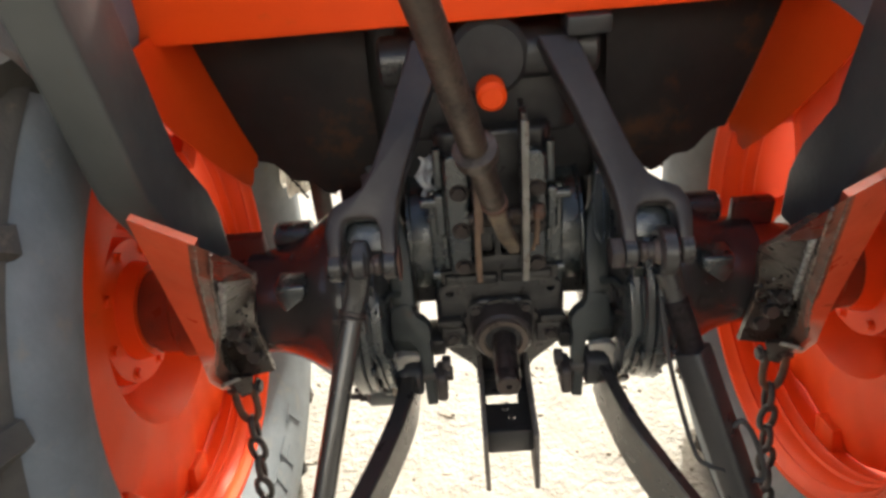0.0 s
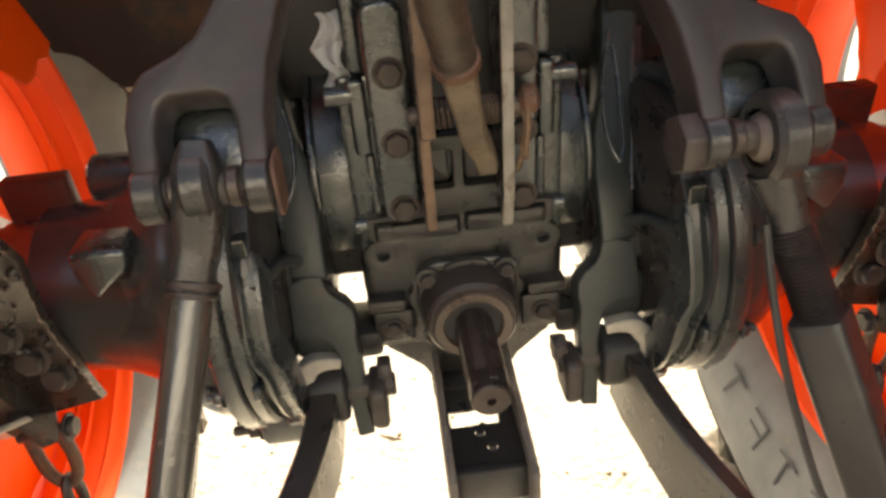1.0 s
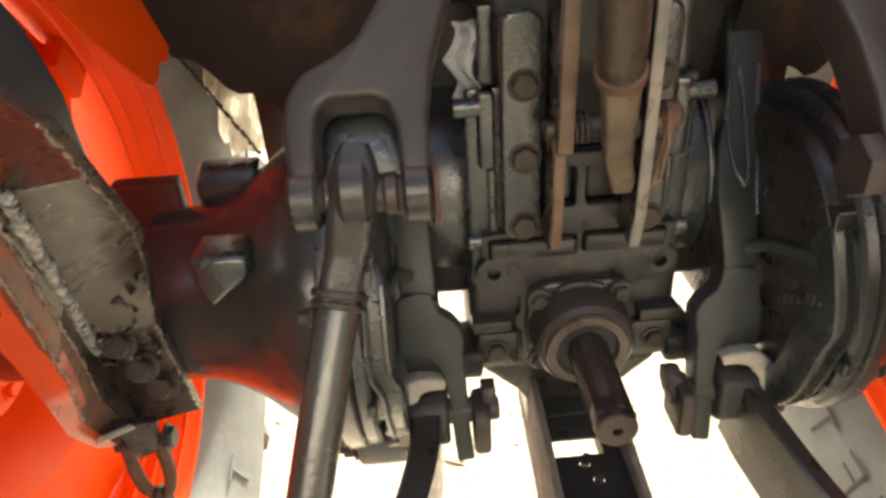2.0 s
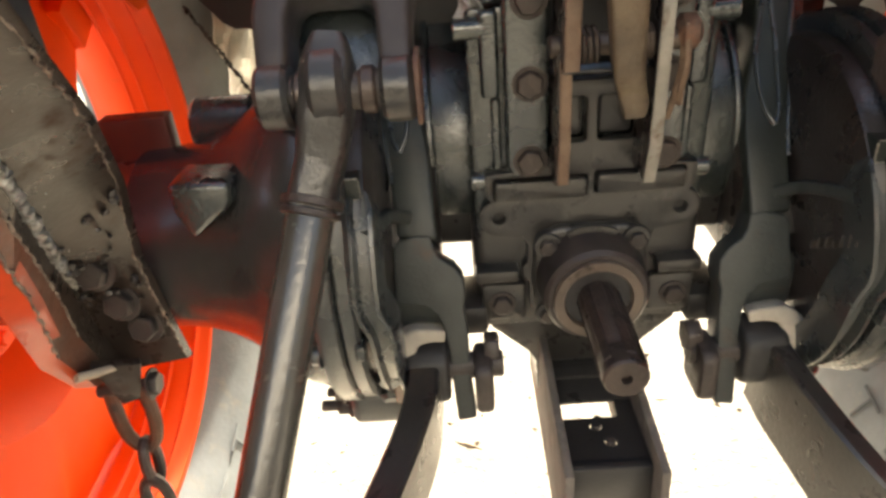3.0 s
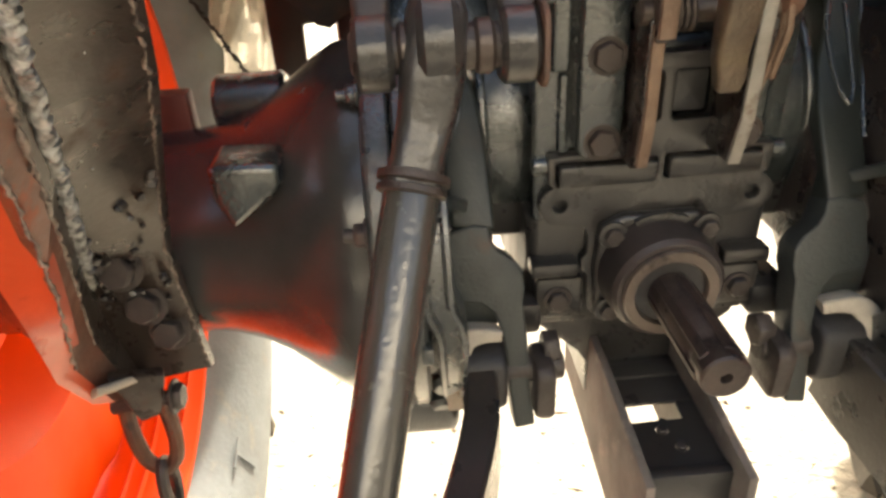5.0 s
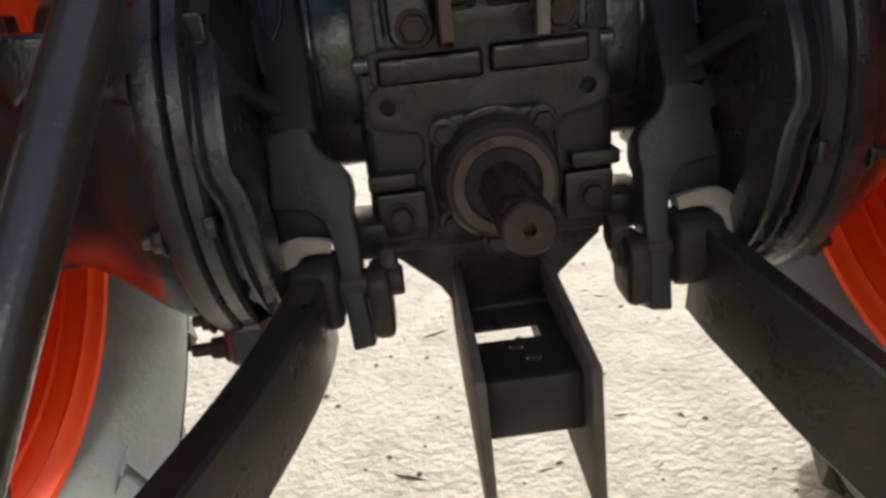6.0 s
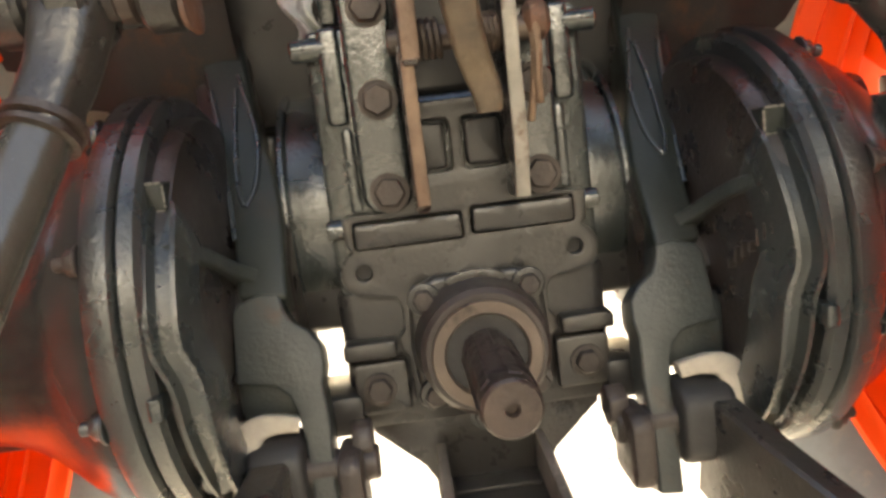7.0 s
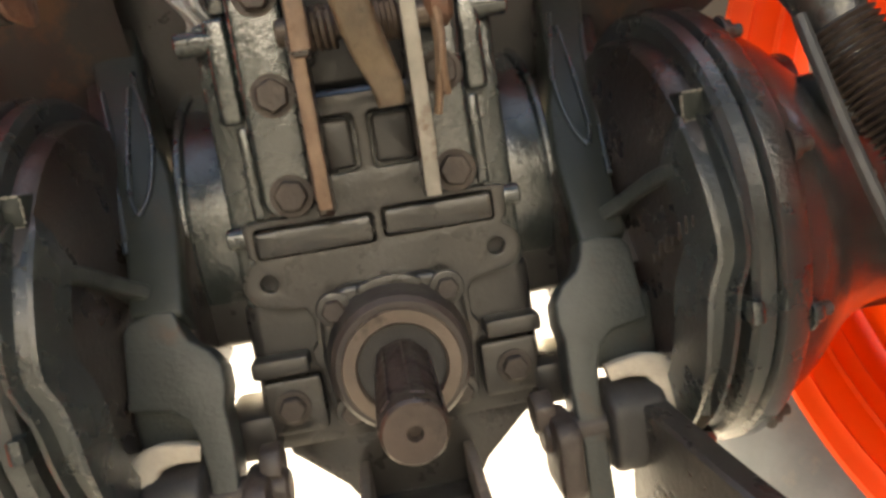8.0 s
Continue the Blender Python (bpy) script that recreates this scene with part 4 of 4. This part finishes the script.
for s, x0, wide in ((-1, 0.50, 1.0), (1, 0.475, 1.32)):
    wheel = thing("rear_wheel", (s * x0, AXLE_Y, AXLE_Z), "orange rear tractor wheel with a dusty lugged tyre", "wheel", "rear wheels")
    o, way = (s * x0, AXLE_Y, AXLE_Z), (s, 0, 0)
    rim_profile = [(-0.002, 0.368), (-0.002, 0.378), (0.004, 0.380), (0.010, 0.372), (0.022, 0.360), (0.045, 0.354), (0.075, 0.350), (0.100, 0.358), (0.118, 0.372), (0.124, 0.380), (0.128, 0.378), (0.128, 0.368),
                   (0.116, 0.362), (0.100, 0.351), (0.075, 0.343), (0.062, 0.3445), (0.059, 0.3415), (0.056, 0.345), (0.044, 0.347), (0.041, 0.3435), (0.038, 0.348), (0.026, 0.3495), (0.016, 0.356), (0.013, 0.3535), (0.010, 0.359), (0.006, 0.362), (-0.002, 0.368)]
    part("rim", turned([(a * wide, r) for a, r in rim_profile], o, way, 96), ORANGE, wheel)
    tyre_profile = [(0.004, 0.376), (-0.010, 0.386), (-0.026, 0.40), (-0.044, 0.43), (-0.056, 0.47), (-0.058, 0.52), (-0.042, 0.56), (-0.01, 0.588), (0.03, 0.598), (0.063, 0.601),
                    (0.096, 0.598), (0.136, 0.588), (0.168, 0.56), (0.184, 0.52), (0.182, 0.47), (0.170, 0.43), (0.152, 0.40), (0.136, 0.386), (0.122, 0.376), (0.063, 0.362), (0.004, 0.376)]
    tyre = part("tyre", turned([(a if a < 0 else a * wide, r) for a, r in tyre_profile], o, way, 96), RUBBER, wheel, "grey dusty rubber tyre")
    part("tread_band", turned([(a if a < 0 else a * wide, r) for a, r in ((-0.0470, 0.555), (-0.0440, 0.5615), (-0.011, 0.5900), (0.03, 0.6000), (0.063, 0.6030), (0.096, 0.6000), (0.137, 0.5900), (0.170, 0.5615), (0.174, 0.555), (0.160, 0.555), (0.063, 0.585), (-0.030, 0.555), (-0.0470, 0.555))], o, way, 96), TREAD, tyre, "muddy dark tread between the lugs")
    # wheel disc: eight shallow lobes, and two openings towards the rim
    def ring(a, r, wave):
        def at(th):
            gap = max(math.exp(-((math.degrees(th) - c + 180) % 360 - 180) ** 4 / 17.0 ** 4) for c in (7, 127))
            lobe = 0.5 + 0.5 * math.tanh(3 * math.cos(8 * th))
            return Vector((s * (x0 + a * wide + wave * 0.14 * lobe), AXLE_Y, AXLE_Z)) + Vector((0, math.cos(th), math.sin(th))) * (r + wave * (1 - gap))
        return at
    discs = [ring(a, r, w) for a, r, w in ((0.082, 0.255, 0.086), (0.078, 0.254, 0.086), (0.072, 0.236, 0.060), (0.066, 0.215, 0.020), (0.068, 0.19, 0.0), (0.084, 0.175, 0.0), (0.116, 0.155, 0.0), (0.138, 0.14, 0.0), (0.140, 0.07, 0.0),
                                             (0.148, 0.07, 0.0), (0.146, 0.143, 0.0), (0.124, 0.16, 0.0), (0.092, 0.178, 0.0), (0.076, 0.193, 0.0), (0.074, 0.218, 0.020), (0.080, 0.236, 0.060), (0.086, 0.255, 0.086), (0.082, 0.255, 0.086))]
    part("disc", lathe_free(discs, 192), ORANGE, wheel, "orange wheel disc with shallow lobes")
    hub = part("hub", turned([(0.080, 0.05), (0.080, 0.078), (0.108, 0.084), (0.110, 0.122), (0.136, 0.126), (0.140, 0.05)], o, way, 48), ORANGE, wheel, "orange painted cast hub flange")
    for k in range(8):
        th = math.tau * k / 8
        part("wheel_bolt", hex_bolt(Vector(o) + Vector((s * 0.110, 0.106 * math.cos(th), 0.106 * math.sin(th))), (-s, 0, 0), 0.009, 0.008), ORANGE, hub)
        ob = part("rim_lug", block((s * (x0 + 0.062 * wide), AXLE_Y - 0.03, AXLE_Z + 0.300), (s * (x0 + 0.086 * wide), AXLE_Y + 0.03, AXLE_Z + 0.348), 0.004), ORANGE, wheel)
        ob.rotation_euler = (th + radians(30), 0, 0)
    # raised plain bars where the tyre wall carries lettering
    shapes = [[(-0.024, -0.018, -0.025, 0.025), (-0.024, 0.020, 0.019, 0.025), (-0.024, 0.014, -0.003, 0.003)], [(-0.003, 0.003, -0.025, 0.025), (-0.022, 0.022, 0.019, 0.025)],
              [(-0.022, -0.016, -0.025, 0.025), (0.016, 0.022, -0.025, 0.025), (-0.022, 0.022, -0.025, -0.019)]]
    for k in range(5):
        bars = [prism([(u0, v0), (u1, v0), (u1, v1), (u0, v1)], 0.0022, axes((s * (x0 - 0.0465), AXLE_Y, AXLE_Z - 0.438), (0, 1, 0), (s * 0.30, 0, 0.954), (-s * 0.954, 0, 0.30)), 0.0012, 1) for u0, u1, v0, v1 in shapes[(k * k) % 3]]
        ob = part("raised_letter", join(*bars), LETTER_GREY if s > 0 else RUBBER, wheel, "raised plain bars on the tyre wall")
        ob.rotation_euler = (radians(-24 + 10.5 * k), 0, 0)
    # tread lugs, one mesh a side, shared
    lug_mesh = {}
    for hand in (0, 1):
        path = []
        for k in range(7):
            u = k / 6
            a = (0.075 - 0.105 * u) if hand == 0 else (0.051 + (0.133 * wide - 0.008) * u)
            th = 0.42 * u
            r = 0.612 - 0.030 * max(0, u - 0.7) / 0.3
            path.append((s * a, r * math.sin(th), r * math.cos(th)))
        path.append((s * (-0.038 if hand == 0 else 0.184 * wide), 0.545 * math.sin(0.45), 0.545 * math.cos(0.45)))
        bm = sweep(path, [(-0.020, -0.03), (0.020, -0.03), (0.014, 0.016), (-0.014, 0.016)], up=(0, 0, 1))
        lug_mesh[hand] = finish(bm, TREAD)
    count = 20
    for k in range(count):
        for hand in (0, 1):
            ob = new("tread_lug", lug_mesh[hand])
            ob.parent = tyre
            BASE[ob] = BASE[tyre]
            ob.rotation_euler = (math.tau * (k + 0.5 * hand) / count, 0, 0)

# ---- axle brackets, roll bar posts and check chains ----
for s in (-1, 1):
    P = lambda x, y, z: (s * x, y, z)
    br = thing("axle_bracket", P(0.40, -0.1, 0.6), "welded steel bracket, part orange, with rough weld beads", "bracket", "axle brackets")
    edge = [(0.381, -0.044, 0.515), (0.376, -0.068, 0.585), (0.371, -0.090, 0.655), (0.349, -0.120, 0.731), (0.311, -0.20, 0.803), (0.273, -0.30, 0.878), (0.250, -0.36, 0.922)]
    seam = [(0.428, -0.062, 0.520), (0.436, -0.072, 0.585), (0.427, -0.090, 0.634), (0.402, -0.133, 0.684), (0.364, -0.20, 0.76), (0.306, -0.30, 0.874), (0.272, -0.362, 0.945)]
    cut = [(0.433, -0.120, 0.545), (0.437, -0.145, 0.590), (0.425, -0.158, 0.612), (0.409, -0.178, 0.655), (0.393, -0.20, 0.692), (0.335, -0.305, 0.892), (0.300, -0.362, 0.965)]
    left_edge = [(0.440, -0.120, 0.550), (0.443, -0.143, 0.590), (0.436, -0.155, 0.612), (0.428, -0.172, 0.655), (0.421, -0.190, 0.700), (0.385, -0.285, 0.900), (0.36, -0.34, 0.98)]
    part("plate", strip([P(*p) for p in edge], [P(*p) for p in seam], (0, 1, -0.4), 0.013), BARE_PLATE, br, "bare brown steel plate with flame-cut edges")
    mid = lambda f: [tuple(p_ + (q_ - p_) * f for p_, q_ in zip(p, q)) for p, q in zip(cut, seam)]
    near_line, far_line = mid(0.22), mid(0.66)
    part("return_plate", strip([P(*p) for p in seam], [P(*p) for p in far_line], (s, 0.5, -0.2), 0.008), BARE_PLATE, br, "dark flame-cut return plate")
    part("edge_strip", strip([P(*p) for p in far_line], [P(*p) for p in near_line], (s, 0.5, -0.2), 0.009), RUST_ORANGE, br, "brown edge with worn orange paint")
    part("side_plate", strip([P(*p) for p in near_line], [P(*p) for p in left_edge], (0, 1, 0), 0.012), ORANGE_DULL, br, "orange painted gusset plate")
    rag = random.Random(11 + s)
    n = 280
    bead = [P(0.434 - 0.128 * k / n + rag.uniform(-0.0007, 0.0007), -0.080 - 0.222 * k / n, 0.622 + 0.254 * k / n + rag.uniform(-0.0007, 0.0007)) for k in range(n + 1)]
    ripple = [(0.80 + 0.24 * abs(math.sin(k * 0.55)) + rag.uniform(-0.07, 0.07)) * (0.55 + 0.45 * min(1, k / 60)) * (1 - 0.40 * k / n) for k in range(n + 1)]
    part("weld_bead", sweep(bead, [(0.0082 * math.cos(v * math.tau / 10), 0.0046 * math.sin(v * math.tau / 10)) for v in range(10)], up=(0, -1, 0.6), sizes=ripple), WELD, br, "rough silvery weld bead", 50)
    for line, thick in ((near_line[1:], 0.0016), (far_line[1:], 0.0017), (edge, 0.0012)):
        bead = []
        for p, q in zip(line, line[1:]):
            steps = max(3, int((Vector(p) - Vector(q)).length / 0.004))
            bead += [Vector(P(*p)).lerp(Vector(P(*q)), k / steps) + Vector([rag.uniform(-0.0010, 0.0010) for _ in range(3)]) for k in range(steps)]
        part("cut_edge", sweep(bead, circle(thick, 6), sizes=[0.25 + 1.0 * rag.random() for _ in bead]), CUT_STEEL, br, "ragged flame-cut edge", 70)
    spatter = bmesh.new()
    for k in range(34):
        u = rag.random() ** 1.6
        base_, across = Vector(P(*seam[2])).lerp(Vector(P(*seam[5])), u), rag.gauss(0, 0.016)
        other = Vector(P(*(edge[2] if across < 0 else cut[2]))).lerp(Vector(P(*(edge[5] if across < 0 else cut[5]))), u)
        at = base_ + (other - base_).normalized() * abs(across)
        r = rag.uniform(0.0004, 0.0009)
        bmesh.ops.create_icosphere(spatter, subdivisions=1, radius=r, matrix=Matrix.Translation(at))
    tagged(part("weld_spatter", spatter, WELD, br), "specks of weld spatter", "", "", "stuff")
    crust = bmesh.new()
    for k in range(46):
        u, v = rag.random(), rag.random() ** 0.7
        low_, high_ = Vector(P(*edge[1])).lerp(Vector(P(*seam[1])), v), Vector(P(*edge[3])).lerp(Vector(P(*seam[3])), v)
        lump = bmesh.ops.create_icosphere(crust, subdivisions=1, radius=rag.uniform(0.0015, 0.0042), matrix=Matrix.Translation(low_.lerp(high_, u)))
        for vert in lump["verts"]:
            vert.co += Vector([rag.uniform(-0.0009, 0.0009) for _ in range(3)])
    tagged(part("dirt_crust", crust, BROWN_GREASE, br), "dark crumbs of dried mud and grease", "", "", "stuff")
    for x, y, z in ((0.402, -0.096, 0.645), (0.399, -0.082, 0.606), (0.394, -0.068, 0.572)):
        part("bolt", hex_bolt(P(x, y, z), (0, -0.9, 0.25), 0.012, 0.012, True, z * 20), BOLT, br)
    part("ledge", plate3([P(0.440, -0.122, 0.556), P(0.428, -0.062, 0.528), P(0.408, -0.078, 0.538), P(0.430, -0.126, 0.572)], (0, -0.6, 1), 0.006), PALE_IRON, br, "dusty lower ledge")
    part("eye_tab", plate3([P(0.436, -0.098, 0.562), P(0.404, -0.078, 0.548), P(0.416, -0.076, 0.506), P(0.432, -0.082, 0.506)], (0, -1, 0), 0.010), BARE_PLATE, br)

    post = thing("roll_bar_post", P(0.43, -0.06, 0.8), "black painted roll bar post rising beside the fender", "roll bar", "roll bar posts")
    outline = [(-0.118, 0.795), (-0.118, 0.86), (-0.135, 0.905), (-0.185, 0.975), (-0.205, 1.09), (-0.36, 1.95), (-0.46, 1.95), (-0.305, 1.09), (-0.285, 0.97), (-0.235, 0.88), (-0.195, 0.795)]
    part("tube", prism(outline, 0.052, YZ(s * 0.388 - 0.026), 0.006, 3), POST_PAINT, post)

    chain = thing("check_chain", P(0.41, -0.09, 0.5), "rusty check chain on a bow shackle", "chain", "check chains")
    part("shackle_bolt", join(rod(P(0.402, -0.080, 0.517), P(0.450, -0.082, 0.513), 0.006), hex_bolt(P(0.402, -0.080, 0.517), (-s, 0, 0), 0.011, 0.008)), BOLT, chain)
    bow = [P(0.411, -0.080, 0.517), P(0.410, -0.081, 0.48), P(0.414, -0.083, 0.455), P(0.426, -0.084, 0.444), P(0.438, -0.083, 0.455), P(0.442, -0.082, 0.48), P(0.441, -0.081, 0.514)]
    part("shackle", sweep(bow, circle(0.0062, 10), up=(0, 1, 0), smooth=4), RUST, chain)
    for k in range(6):
        turn = k % 2
        c = Vector(P(0.426, -0.085 - 0.012 * k, 0.425 - 0.036 * k))
        pts = []
        for i in range(21):
            a = i * math.tau / 20
            u, v = 0.0115 * math.cos(a), 0.026 * math.sin(a)
            pts.append(c + (Vector((u, 0, v)) if turn else Vector((0, u, v))))
        part("chain_link", sweep(pts, circle(0.0055, 8), up=(0, 1, 0.01) if turn else (1, 0, 0.01)), BOLT, chain)

# ---- drawbar ----
drawbar = thing("drawbar", (0, -0.05, 0.43), "black painted drawbar hitch with a slotted plate", "drawbar")
for s in (-1, 1):
    # dusty cheeks, painted paler for the light bouncing off the ground
    part("cheek", prism([(0.10, 0.47), (-0.02, 0.47), (-0.16, 0.455), (-0.165, 0.33), (0.10, 0.36)], 0.008, YZ(s * 0.040 - 0.004), 0.002), BOUNCE_LIT_IRON, drawbar, "dusty grey cheek plate, ground bounce in its pale colour")
part("top_plate", block((-0.036, -0.053, 0.4345), (0.036, 0.10, 0.439), 0.001), BLACK_PAINT_SHADE, drawbar)
part("step", block((-0.034, -0.022, 0.439), (0.034, 0.00, 0.4435), 0.002), BLACK_PAINT_SHADE, drawbar)
part("rear_plate", prism([(-0.036, -0.128), (0.036, -0.128), (0.036, -0.053), (0.019, -0.053), (0.018, -0.0745), (0.004, -0.0745), (0.002, -0.0715), (-0.002, -0.0715), (-0.004, -0.0745), (-0.033, -0.0745), (-0.034, -0.053), (-0.036, -0.053)],
                         0.004, XY(0.434), 0.0010, 1, [circle(0.0055, 16, -0.004, -0.086), circle(0.0055, 16, 0.006, -0.106)]), BLACK_PAINT_SHADE, drawbar)
for x, y in ((-0.004, -0.086), (0.006, -0.106)):
    part("plate_bolt", prism(circle(0.0048, 12, x, y), 0.008, XY(0.432), 0.001, 1), BOLT, drawbar)
part("cross_bar", block((-0.036, -0.140, 0.392), (0.036, -0.128, 0.441), 0.003), BLACK_PAINT_SHADE, drawbar)

# ---- loose grit on the ground ----
rng = random.Random(5)
corners, faces = [], []
for k in range(1300):
    x, y, r = rng.uniform(-1.2, 1.2), rng.uniform(-0.3, 2.4), rng.choice((0.0015, 0.002, 0.003, 0.004, 0.006))
    a, long = rng.uniform(0, math.tau), rng.choice((1.0, 1.2, 1.5, 5.0))
    n = len(corners)
    for u, v, w in ((1, 0, 0), (0, 1, 0), (-1, 0, 0), (0, -1, 0), (0.1, 0.1, 1), (0, 0, -0.3)):
        u, v = u * r * long, v * r
        corners.append((x + u * math.cos(a) - v * math.sin(a), y + u * math.sin(a) + v * math.cos(a), w * r * 0.7 + 0.0005))
    faces += [(n + p, n + q, n + t) for p, q, t in ((0, 1, 4), (1, 2, 4), (2, 3, 4), (3, 0, 4), (1, 0, 5), (2, 1, 5), (3, 2, 5), (0, 3, 5))]
grit_mesh = bpy.data.meshes.new("grit")
grit_mesh.from_pydata(corners, [], faces)
grit_mesh.materials.append(GRIT)
tagged(new("grit", grit_mesh), "scattered grit and straw on the ground", "grit", "", "stuff")
